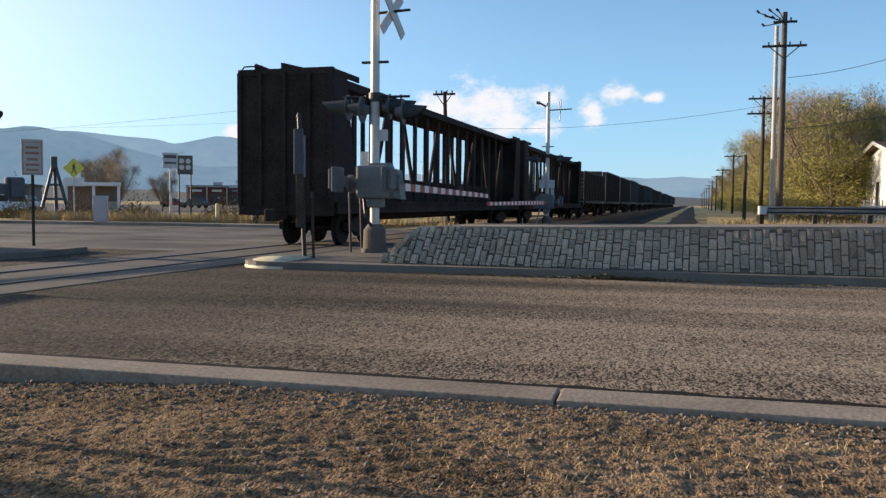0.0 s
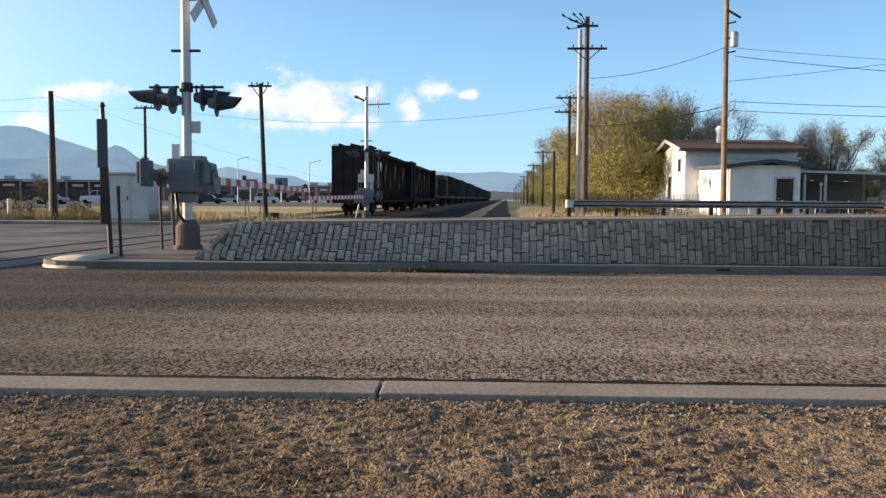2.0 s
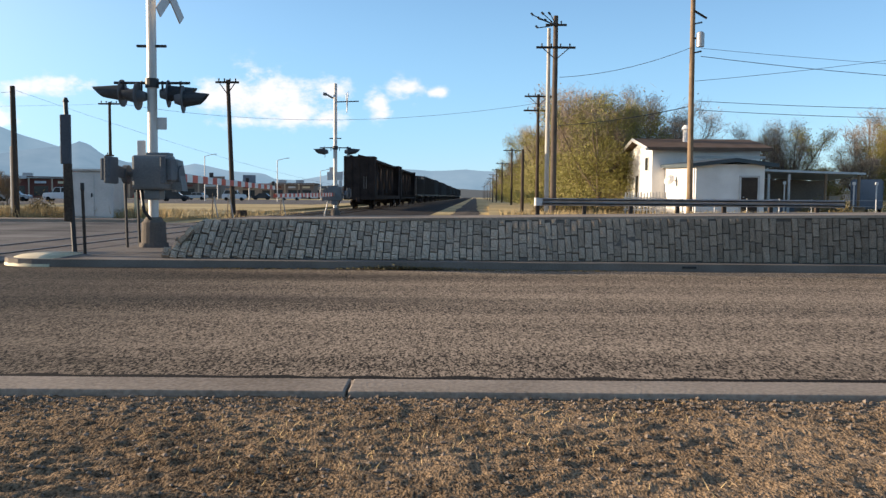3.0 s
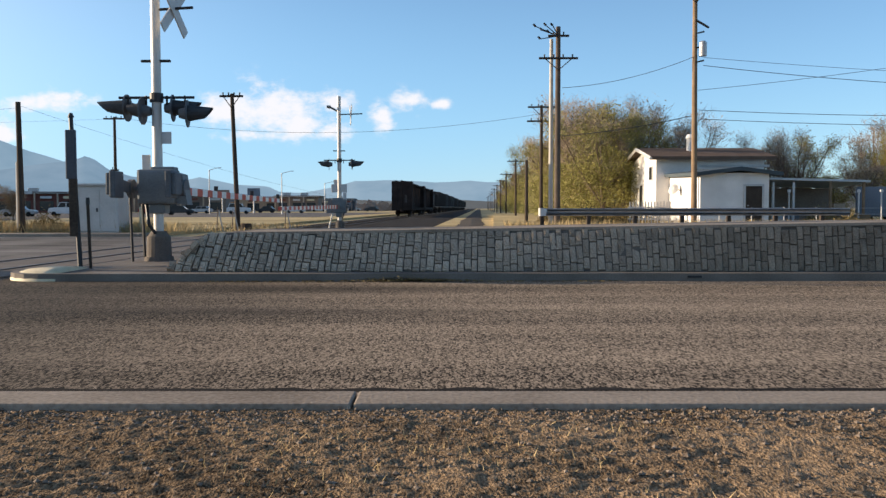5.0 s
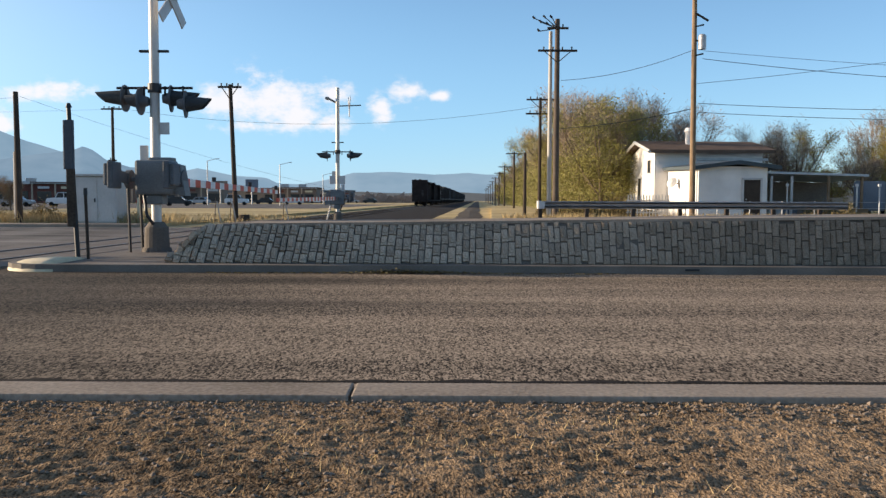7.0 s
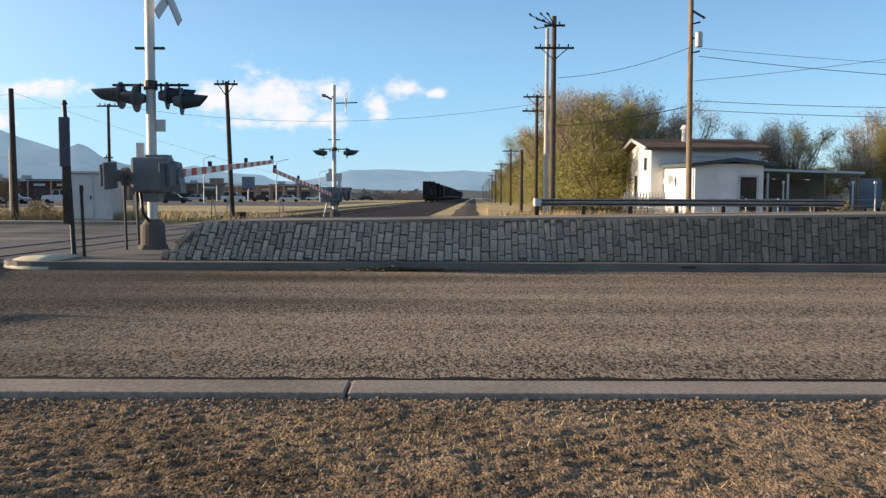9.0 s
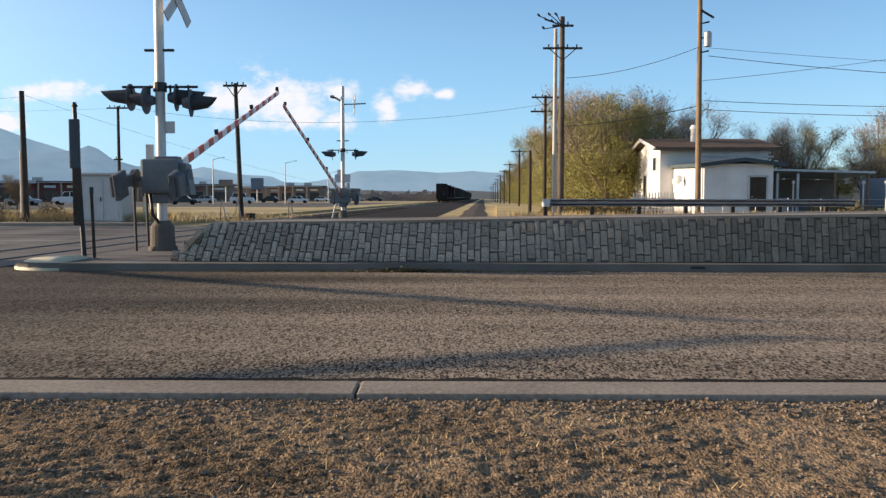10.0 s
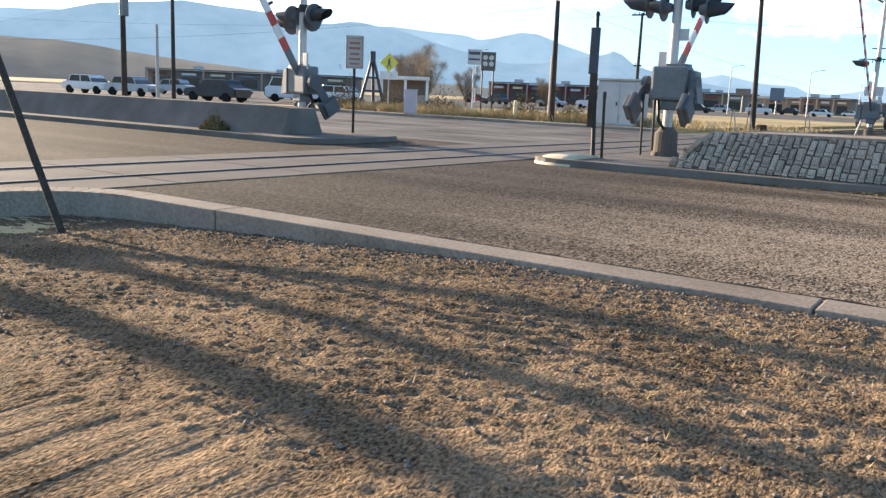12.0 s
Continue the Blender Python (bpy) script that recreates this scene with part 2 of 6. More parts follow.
# dark gravel, its colour lowered further for the bank's shaded right slope
BALLAST = material("ballast", (0.015, 0.013, 0.012), (0.06, 0.052, 0.046), 0.95, 0, 0.6, 14, 0.9, 0.05, 0.6)
CONCRETE = material("concrete", (0.17, 0.136, 0.104), (0.37, 0.31, 0.248), 0.85, 0, 0.9, 34, 0.5, 0.008, 0.45, 0.06, 0, 0.16)
# darker copy of the concrete: shade of the island sides put into colour
SHADED_CONCRETE = material("shaded_concrete", (0.11, 0.096, 0.082), (0.22, 0.195, 0.17), 0.9, 0, 1.2, 40, 0.4, 0.008, 0.4)
PANEL = material("crossing_panel", (0.11, 0.096, 0.084), (0.18, 0.16, 0.14), 0.86, 0, 0.8, 30, 0.3, 0.006, 0.4)
# shade of the steeper right end, plus dirt, put into stone and mortar tones
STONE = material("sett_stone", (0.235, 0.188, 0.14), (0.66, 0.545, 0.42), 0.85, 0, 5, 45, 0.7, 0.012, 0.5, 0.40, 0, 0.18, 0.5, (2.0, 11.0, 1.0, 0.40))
MORTAR = material("mortar", (0.095, 0.082, 0.07), (0.17, 0.15, 0.13), 0.95, 0, 3, 40, 0.4, 0.01, 0.5, 0, 0, 0.18, 0.5, (5.0, 12.0, 1.0, 0.75))
TAR_JOINT = material("tar_joint", (0.010, 0.009, 0.008), (0.035, 0.03, 0.026), 0.95, 0, 3, 40, 0.3, 0.01)
TRACK_DIRT = material("packed_dark_gravel", (0.045, 0.04, 0.036), (0.13, 0.112, 0.095), 0.95, 0, 0.2, 6, 0.6, 0.03)
YELLOW_PAINT = material("worn_yellow_paint", (0.52, 0.43, 0.26), (0.72, 0.61, 0.42), 0.7, 0, 6, 60, 0.2, 0.004)
RAIL_STEEL = material("rail_steel", (0.06, 0.05, 0.045), (0.15, 0.13, 0.12), 0.45, 0.8, 2, 40, 0.1)
SILVER = material("silver_paint", (0.40, 0.385, 0.36), (0.60, 0.58, 0.55), 0.5, 0.15, 2, 50, 0.05)
CABINET_GREY = material("dull_cabinet_grey", (0.40, 0.38, 0.35), (0.58, 0.55, 0.51), 0.6, 0.1, 1.2, 30, 0.05)
GREY_BOX = material("grey_painted_metal", (0.095, 0.105, 0.11), (0.19, 0.20, 0.205), 0.55, 0.2, 2.5, 40, 0.08)
HOOD_METAL = material("dull_dark_hood_paint", (0.055, 0.062, 0.07), (0.115, 0.123, 0.132), 0.7, 0, 3, 40, 0.05)
BLACK_METAL = material("black_metal", (0.012, 0.012, 0.013), (0.03, 0.03, 0.032), 0.55, 0.2, 3, 40, 0.05)
RUST_DARK = material("dark_rusted_steel", (0.020, 0.017, 0.017), (0.058, 0.046, 0.042), 0.85, 0.1, 1.2, 18, 0.15, 0.01)
CAR_BROWN = material("brown_freight_paint", (0.018, 0.014, 0.013), (0.05, 0.036, 0.03), 0.7, 0.1, 0.7, 12, 0.15, 0.01, 0.4, 0.3)
CAR_GREY = material("grey_freight_paint", (0.03, 0.03, 0.032), (0.07, 0.068, 0.066), 0.7, 0.1, 0.7, 12, 0.15, 0.01, 0.4, 0.3)
RED_STRIPE = material("red_stripe", (0.42, 0.045, 0.03), (0.60, 0.08, 0.05), 0.5, 0, 5, 60, 0.03)
WHITE_STRIPE = material("white_stripe", (0.62, 0.60, 0.57), (0.82, 0.80, 0.77), 0.5, 0, 5, 60, 0.03)
LENS_RED = material("red_lens", (0.10, 0.01, 0.01), (0.16, 0.02, 0.02), 0.25, 0, 5, 30, 0.0)
WOOD_POLE = material("weathered_pole_wood", (0.13, 0.088, 0.055), (0.30, 0.215, 0.14), 0.9, 0, 1.5, 26, 0.4, 0.01)
DARK_WOOD = material("dark_pole_wood", (0.035, 0.027, 0.022), (0.085, 0.068, 0.055), 0.9, 0, 1.5, 26, 0.4, 0.01)
WOOD_GREY = material("greyed_pole_wood", (0.06, 0.047, 0.038), (0.15, 0.12, 0.098), 0.9, 0, 1.5, 26, 0.4, 0.01)
PALE_POLE = material("pale_pole", (0.32, 0.30, 0.27), (0.50, 0.48, 0.44), 0.8, 0, 1.5, 26, 0.2, 0.01)
CABLE = material("cable", (0.03, 0.03, 0.03), (0.06, 0.06, 0.06), 0.6, 0, 3, 30, 0)
GALVANISED = material("galvanised_steel", (0.34, 0.34, 0.34), (0.50, 0.50, 0.50), 0.5, 0.5, 3, 40, 0.05)
WHITE_WALL = material("white_wall", (0.58, 0.56, 0.53), (0.80, 0.78, 0.75), 0.85, 0, 0.8, 25, 0.15, 0.01, 0.35)
ROOF_BROWN = material("brown_roof", (0.09, 0.062, 0.045), (0.17, 0.12, 0.09), 0.9, 0, 1.2, 20, 0.4, 0.02)
ROOF_TEAL = material("dark_teal_roof", (0.03, 0.045, 0.055), (0.065, 0.085, 0.095), 0.7, 0.1, 1.2, 20, 0.2, 0.02)
GLASS_DARK = material("dark_glass", (0.012, 0.015, 0.018), (0.03, 0.035, 0.04), 0.12, 0, 0.5, 5, 0.0)
YELLOW_SIGN = material("yellow_sign", (0.62, 0.55, 0.06), (0.74, 0.66, 0.10), 0.5, 0, 3, 40, 0.02)
WHITE_SIGN = material("white_sign", (0.42, 0.41, 0.40), (0.58, 0.57, 0.55), 0.5, 0, 3, 40, 0.02)
SIGN_INK = material("sign_ink", (0.05, 0.05, 0.05), (0.10, 0.095, 0.09), 0.6, 0, 3, 40, 0)
PLATE_TAN = material("weathered_tan_sign", (0.40, 0.33, 0.28), (0.56, 0.48, 0.42), 0.5, 0, 3, 40, 0.02)
RUST_INK = material("faded_red_ink", (0.26, 0.12, 0.08), (0.36, 0.19, 0.14), 0.6, 0, 3, 40, 0)
PALE_PINK = material("pale_pink_paint", (0.46, 0.38, 0.37), (0.60, 0.50, 0.49), 0.6, 0, 2, 30, 0.05)
TAN_WALL = material("tan_wall", (0.34, 0.26, 0.19), (0.48, 0.38, 0.29), 0.9, 0, 0.5, 12, 0.1)
BROWN_WALL = material("brown_wall", (0.16, 0.125, 0.105), (0.27, 0.215, 0.18), 0.9, 0, 0.5, 12, 0.1)
RED_WALL = material("red_wall", (0.14, 0.055, 0.045), (0.22, 0.09, 0.07), 0.85, 0, 0.5, 12, 0.1)
BLUE_GREY = material("blue_grey_wall", (0.12, 0.14, 0.17), (0.20, 0.23, 0.27), 0.85, 0, 0.5, 12, 0.1)
PAINT_WHITE = material("white_car_paint", (0.60, 0.60, 0.60), (0.72, 0.72, 0.72), 0.25, 0, 2, 30, 0)
PAINT_DARK = material("dark_car_paint", (0.02, 0.022, 0.026), (0.04, 0.042, 0.05), 0.25, 0.2, 2, 30, 0)
PAINT_SILVER = material("silver_car_paint", (0.30, 0.31, 0.33), (0.42, 0.43, 0.45), 0.3, 0.5, 2, 30, 0)
PAINT_RED = material("red_car_paint", (0.22, 0.02, 0.02), (0.32, 0.035, 0.03), 0.25, 0.1, 2, 30, 0)
BLUE_METAL = material("dark_blue_steel", (0.03, 0.038, 0.05), (0.07, 0.08, 0.10), 0.6, 0.2, 2, 30, 0.05)
TYRE = material("tyre_rubber", (0.012, 0.012, 0.012), (0.025, 0.025, 0.025), 0.9, 0, 5, 40, 0.1)
BARK = material("bark", (0.09, 0.068, 0.052), (0.20, 0.155, 0.12), 0.95, 0, 3, 22, 0.5, 0.02)
LEAF_OLIVE = material("olive_autumn_leaf", (0.125, 0.12, 0.026), (0.33, 0.29, 0.075), 0.8, 0, 0.45, 5, 0, 0.01, 0.4, 0.16)
LEAF_TAN = material("tan_autumn_leaf", (0.16, 0.12, 0.06), (0.34, 0.25, 0.135), 0.8, 0, 0.5, 5, 0, 0.01, 0.4, 0.25)
TWIG = material("bare_twig", (0.16, 0.13, 0.105), (0.30, 0.24, 0.19), 0.9, 0, 0.5, 5, 0, 0.01, 0.4, 0.3)
SHRUB = material("dry_shrub", (0.10, 0.075, 0.035), (0.24, 0.185, 0.085), 0.9, 0, 0.5, 5, 0, 0.01, 0.4, 0.4)
# paler than the near shrub: distance haze put into the colour
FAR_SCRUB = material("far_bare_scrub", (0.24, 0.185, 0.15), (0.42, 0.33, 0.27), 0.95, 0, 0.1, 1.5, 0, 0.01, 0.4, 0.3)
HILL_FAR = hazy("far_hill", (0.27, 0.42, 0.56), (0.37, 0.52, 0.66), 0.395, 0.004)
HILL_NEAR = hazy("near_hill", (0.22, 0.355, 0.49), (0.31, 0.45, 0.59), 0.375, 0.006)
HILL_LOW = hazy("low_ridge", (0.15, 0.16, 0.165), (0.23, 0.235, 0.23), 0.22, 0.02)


# ---- mesh helpers ----
def box(bm, size, at=(0, 0, 0), turn=None, bevel=0.0):
    m = Matrix.Translation(at) @ (turn if turn else Matrix()) @ Matrix.Diagonal((*size, 1))
    made = bmesh.ops.create_cube(bm, size=1, matrix=m)["verts"]
    if bevel:
        edges = list({e for v in made for e in v.link_edges})
        bmesh.ops.bevel(bm, geom=edges, offset=bevel, segments=2, affect="EDGES", profile=0.6)
    return bm


def tube(bm, p0, p1, r0, r1=None, seg=12, caps=True):
    p0, p1 = Vector(p0), Vector(p1)
    r1 = r0 if r1 is None else r1
    way = p1 - p0
    m = Matrix.Translation((p0 + p1) / 2) @ way.to_track_quat("Z", "Y").to_matrix().to_4x4()
    bmesh.ops.create_cone(bm, cap_ends=caps, segments=seg, radius1=r0, radius2=r1, depth=way.length, matrix=m)
    return bm


def prism(bm, outline, y0, y1):
    """A solid with the outline (x, z) pulled from y0 to y1."""
    a = [bm.verts.new((x, y0, z)) for x, z in outline]
    b = [bm.verts.new((x, y1, z)) for x, z in outline]
    k = len(outline)
    bm.faces.new(a)
    bm.faces.new(b[::-1])
    for i in range(k):
        bm.faces.new((a[i], b[i], b[(i + 1) % k], a[(i + 1) % k]))
    bmesh.ops.recalc_face_normals(bm, faces=bm.faces[:])
    return bm


def slab(bm, outline, z0, z1):
    """A solid with the plan (x, y) from z0 to z1."""
    a = [bm.verts.new((x, y, z0)) for x, y in outline]
    b = [bm.verts.new((x, y, z1)) for x, y in outline]
    k = len(outline)
    bm.faces.new(a)
    bm.faces.new(b)
    for i in range(k):
        bm.faces.new((a[i], a[(i + 1) % k], b[(i + 1) % k], b[i]))
    bmesh.ops.recalc_face_normals(bm, faces=bm.faces[:])
    return bm


def mesh_of(bm, name, mat, smooth=False):
    me = bpy.data.meshes.new(name)
    bm.to_mesh(me)
    bm.free()
    me.materials.append(mat)
    if smooth:
        for f in me.polygons:
            f.use_smooth = True
    return me


def part(name, bm, mat, parent=None, label="", at=None, smooth=False):
    ob = new(name, mesh_of(bm, name, mat, smooth))
    if parent:
        ob.parent = parent
    if at is not None:
        ob.matrix_basis = at
    if label:
        ob["label"] = label
    return ob


def thing(name, at, label, category, group="", kind=""):
    ob = new(name)
    ob.empty_display_size = 0.2
    ob.matrix_basis = at if isinstance(at, Matrix) else pose(*at)
    return tagged(ob, label, category, group, kind)


def pydata(name, verts, faces, mat, parent=None, label=""):
    me = bpy.data.meshes.new(name)
    me.from_pydata(verts, [], faces)
    me.materials.append(mat)
    ob = new(name, me)
    if parent:
        ob.parent = parent
    if label:
        ob["label"] = label
    return ob


def nb():
    return bmesh.new()


# ---- ground, roads, track ----
def track_x(y):
    return -10.34 + 0.0431 * y


TRACK_TURN = -math.degrees(math.atan(0.0431))

tagged(part("ground", slab(nb(), [(-4000, -4000), (4000, -4000), (4000, 4000), (-4000, 4000)], -1.0, -0.13), FIELD),
       "dry tan grass field around the railway", "ground", kind="structure")
tagged(part("road", slab(nb(), [(-90, 5.1), (90, 5.1), (90, 15.0), (90, 36.4), (-90, 36.4)], -0.4, 0.0), ASPHALT),
       "coarse grey-brown asphalt street in low sun", "road", kind="structure")
tagged(part("road_main", slab(nb(), [(-89, 18.4), (89, 18.4), (89, 36.2), (-89, 36.2)], -0.1, 0.004), OLD_ASPHALT),
       "older grey asphalt of the main road", "road", kind="structure")


def verge_height(x, y):
    base = 0.085 - 0.21 * min(1.0, max(0.0, (-2.5 - x) / 4.5)) - 0.008 * max(0, 4.7 - y)
    p = Vector((x, y, 0))
    rough = 0.010 * noise.fractal(p * 1.7, 1.0, 2.0, 3) + 0.007 * noise.noise(p * 7) + 0.009 * noise.noise(p * 15)
    rough += 0.011 * max(-0.35, noise.noise(p * 31)) + 0.007 * noise.noise(p * 57)
    rut = 0.006 * math.sin(40 * (y - 0.55 * x) + 3 * noise.noise(p * 2.3)) * max(0, 0.45 + noise.noise(p * 0.9)) * min(1.0, max(0.0, y - 1.2))
    return base + rough + rut


def build_verge():
    xs = np.concatenate([np.arange(-13, -7, 0.15), np.arange(-7, 4.5, 0.021), np.arange(4.5, 10.01, 0.15)])
    ys = np.concatenate([np.arange(-6, 1.4, 0.4), np.arange(1.4, 4.86, 0.026), [4.9]])
    verts = [(x, y, verge_height(x, y)) for y in ys for x in xs]
    w = len(xs)
    faces = [(j * w + i, j * w + i + 1, (j + 1) * w + i + 1, (j + 1) * w + i) for j in range(len(ys) - 1) for i in range(w - 1)]
    ob = pydata("verge", verts, faces, DIRT)
    for f in ob.data.polygons:
        f.use_smooth = True
    tagged(ob, "brown dirt verge with gravel and dry grass", "verge", kind="structure")
    # loose stones
    rnd = random.Random(4)
    v, f = [], []
    for i in range(17000):
        x, y = rnd.uniform(-7.5, 6.5), rnd.uniform(1.6, 4.76) if i < 11000 else 4.77 - abs(rnd.gauss(0, 0.22))
        if y < 3.0 and x > 1.5:
            continue
        r = 0.004 + 0.013 * rnd.random() ** 4
        if rnd.random() < 0.004:
            r *= 2
        z, k = verge_height(x, y) + r * 0.3, len(v)
        a = rnd.uniform(0, 6.28)
        for q in range(4):
            v.append((x + r * rnd.uniform(0.8, 1.5) * math.cos(a + q * 1.57), y + r * rnd.uniform(0.8, 1.3) * math.sin(a + q * 1.57), z + r * rnd.uniform(-0.2, 0.2)))
        v.append((x, y, z + r * rnd.uniform(0.5, 0.9)))
        v.append((x, y, z - r))
        f += [(k + q, k + (q + 1) % 4, k + 4) for q in range(4)] + [(k + (q + 1) % 4, k + q, k + 5) for q in range(4)]
    tagged(pydata("gravel", v, f, PEBBLE), "loose pale gravel and clods on the dirt verge", "gravel", kind="stuff")
    v, f = [], []
    for _ in range(9000):
        x, y = rnd.uniform(-7.5, 6.5), rnd.uniform(1.6, 4.74)
        if noise.noise(Vector((x * 0.8, y * 1.4, 5))) < -0.05 + 0.25 * rnd.random():
            continue
        z, k, a, h = verge_height(x, y), len(v), rnd.uniform(0, 6.28), rnd.uniform(0.015, 0.05)
        lean = rnd.uniform(0.2, 1.6) * h
        b = rnd.uniform(0, 6.28)
        v += [(x - 0.003 * math.cos(a), y - 0.003 * math.sin(a), z - 0.004), (x + 0.003 * math.cos(a), y + 0.003 * math.sin(a), z - 0.004),
              (x + lean * math.cos(b), y + lean * math.sin(b), z + h)]
        f.append((k, k + 1, k + 2))
    tagged(pydata("verge_grass", v, f, DRY_GRASS), "short dry straw grass on the dirt verge", "grass", kind="stuff")


def build_gutter():
    rnd = random.Random(31)
    xs = np.arange(-8.0, 9.0, 0.05)
    v, f = [], []
    for i, x in enumerate(xs):
        w = 0.045 + 0.08 * max(0.0, noise.noise(Vector((x * 3.1, 0, 0))) + 0.25) + 0.012 * rnd.random()
        v += [(x, 5.66, 0.005), (x, 5.66 + w, 0.005)]
        if i:
            k = 2 * i
            f.append((k - 2, k, k + 1, k - 1))
    tagged(pydata("road_joint", v, f, TAR_JOINT), "dark worn joint between kerb and asphalt", "road joint", kind="structure")
    v, f = [], []
    for _ in range(900):
        x, y = rnd.gauss(-0.6, 0.45) if rnd.random() < 0.6 else rnd.uniform(-4, 3), 14.17 - abs(rnd.gauss(0, 0.07))
        z, s, a, k = 0.008 + abs(rnd.gauss(0, 0.025)) * math.exp(-(x + 0.6) ** 2), rnd.uniform(0.015, 0.04), rnd.uniform(0, 6.28), len(v)
        c, d = s * math.cos(a), s * math.sin(a)
        v += [(x - c, y - d, z), (x + d * 0.6, y - c * 0.6, z + 0.012), (x + c, y + d, z + rnd.uniform(0, 0.02)), (x - d * 0.6, y + c * 0.6, z)]
        f.append((k, k + 1, k + 2, k + 3))
    tagged(pydata("leaf_litter", v, f, SHRUB), "dry brown leaves gathered in the gutter", "leaves", kind="stuff")
    d = thing("storm_drain", (4.25, 14.2, 0.0), "dark storm drain slot in the kerb", "drain")
    bm = nb()
    box(bm, (0.24, 0.02, 0.035), (0, -0.008, 0.075), None, 0.004)
    part("slot", bm, BLACK_METAL, d)
    bm = nb()
    box(bm, (0.36, 0.03, 0.02), (0, -0.008, 0.012), None, 0.004)
    part("lip", bm, SHADED_CONCRETE, d)


def build_near_kerb():
    root = thing("kerb_near", (0, 0, 0), "pale grey concrete kerb beside the dirt verge", "kerb", kind="structure")
    for a, b in ((-5.63, -0.53), (-0.53, 5.72), (5.72, 11.97), (11.97, 18.2)):
        bm = nb()
        box(bm, (b - a - 0.014, 0.34, 0.42), ((a + b) / 2, 4.95, -0.085), None, 0.014)
        for v in bm.verts:
            v.co.z += 0.006 * noise.noise(Vector((v.co.x, 0, 4)))
        part("kerb_stone", bm, CONCRETE, root)
    # the bend at the crossing
    bm = nb()
    box(bm, (1.22, 0.34, 0.42), (-6.255, 4.95, -0.085), None, 0.014)
    part("kerb_stone", bm, CONCRETE, root)
    bm = nb()
    pts = [(-6.87, 4.95)]
    for k in range(1, 13):
        q = radians(k * 7)
        pts.append((-6.87 - 1.2 * math.sin(q), 4.95 - 1.2 * (1 - math.cos(q))))
    pts.append((-8.2, 2.4))
    for (ax, ay), (bx, by) in zip(pts, pts[1:]):
        q = math.atan2(by - ay, bx - ax)
        nx, ny = -math.sin(q) * 0.17, math.cos(q) * 0.17
        slab(bm, [(ax + nx, ay + ny), (bx + nx, by + ny), (bx - nx, by - ny), (ax - nx, ay - ny)], -0.3, 0.125)
    part("kerb_bend", bm, CONCRETE, root)


def build_track():
    root = thing("railway_track", (0, 0, 0), "single railway track on dark ballast", "railway track", kind="structure")
    for off in (-0.75, 0.75):
        bm = nb()
        slab(bm, [(track_x(-60) + off - 0.036, -60), (track_x(900) + off - 0.036, 900), (track_x(900) + off + 0.036, 900), (track_x(-60) + off + 0.036, -60)], -0.05, 0.03)
        part("rail", bm, RAIL_STEEL, root)
        bm = nb()
        s = 0.036 if off > 0 else -0.036
        bx = off + (-0.085 if off > 0 else 0.085)
        slab(bm, [(track_x(-10) + bx - 0.05, -10), (track_x(37) + bx - 0.05, 37), (track_x(37) + bx + 0.05, 37), (track_x(-10) + bx + 0.05, -10)], -0.02, 0.0105)
        part("flangeway", bm, BLACK_METAL, root)
    for off, wd in ((-1.28, 0.9), (0.0, 1.14), (1.28, 0.9)):
        y = -8.0
        while y < 36:
            bm = nb()
            slab(bm, [(track_x(y) + off - wd / 2, y), (track_x(y + 2.4) + off - wd / 2, y + 2.4), (track_x(y + 2.4) + off + wd / 2, y + 2.4), (track_x(y) + off + wd / 2, y)], -0.05, 0.012)
            part("crossing_panel", bm, PANEL, root)
            y += 2.43
    bm = nb()
    c = [(track_x(36.6), 36.6), (track_x(900), 900)]
    va = []
    for x, y in c:
        va.append([bm.verts.new((x + o, y, z)) for o, z in ((-3.6, -0.14), (-2.2, -0.005), (2.2, -0.005), (7.2, -0.135))])
    for i in range(3):
        bm.faces.new((va[0][i], va[0][i + 1], va[1][i + 1], va[1][i]))
    part("ballast_bed", bm, BALLAST, root)
    bm = nb()
    for k in range(110):
        y = 37.2 + 0.6 * k
        box(bm, (2.5, 0.23, 0.05), (track_x(y), y, -0.005), pose(0, 0, 0, 0, 0, TRACK_TURN))
    tagged(part("sleepers", bm, DARK_WOOD, root), kind="stuff")
    # service track beside the line
    v, f = [], []
    for i, y in enumerate(np.concatenate([np.arange(37.6, 160, 1.6), np.arange(160, 800, 20.0)])):
        wide = 1.05 + 0.2 * noise.noise(Vector((y * 0.11, 3, 0)))
        mid = track_x(y) + 9.5 + 0.3 * noise.noise(Vector((y * 0.05, 0, 0)))
        a, b = 0.3 * noise.noise(Vector((y * 0.4, 7, 0))), 0.3 * noise.noise(Vector((y * 0.4, 0, 9)))
        v += [(mid - wide + a, y, -0.12), (mid, y, -0.06), (mid + wide + b, y, -0.12)]
        if i:
            k = 3 * i
            f += [(k - 3, k - 2, k + 1, k), (k - 2, k - 1, k + 2, k + 1)]
    tagged(pydata("path", v, f, TRACK_DIRT), "narrow dark gravel service path beside the track", "path", kind="structure")
    # raised field on the far side
    bm = nb()
    slab(bm, [(2.2, 37.4), (90, 37.4), (90, 140), (8.2, 140)], -0.3, 0.30)
    tagged(part("ground_raised", bm, FIELD), "dry grass ground a little above the road", "ground", kind="structure")
    bm = nb()
    slab(bm, [(-90, 36.2), (-13.2, 36.2), (-13.2, 38.0), (-90, 38.0)], -0.2, 0.13)
    tagged(part("pavement_far", bm, CONCRETE), "pale concrete pavement edge across the main road", "pavement", kind="structure")
    bm = nb()
    slab(bm, [(2.6, 33.8), (90, 33.8), (90, 37.4), (2.6, 37.4)], -0.2, 0.34)
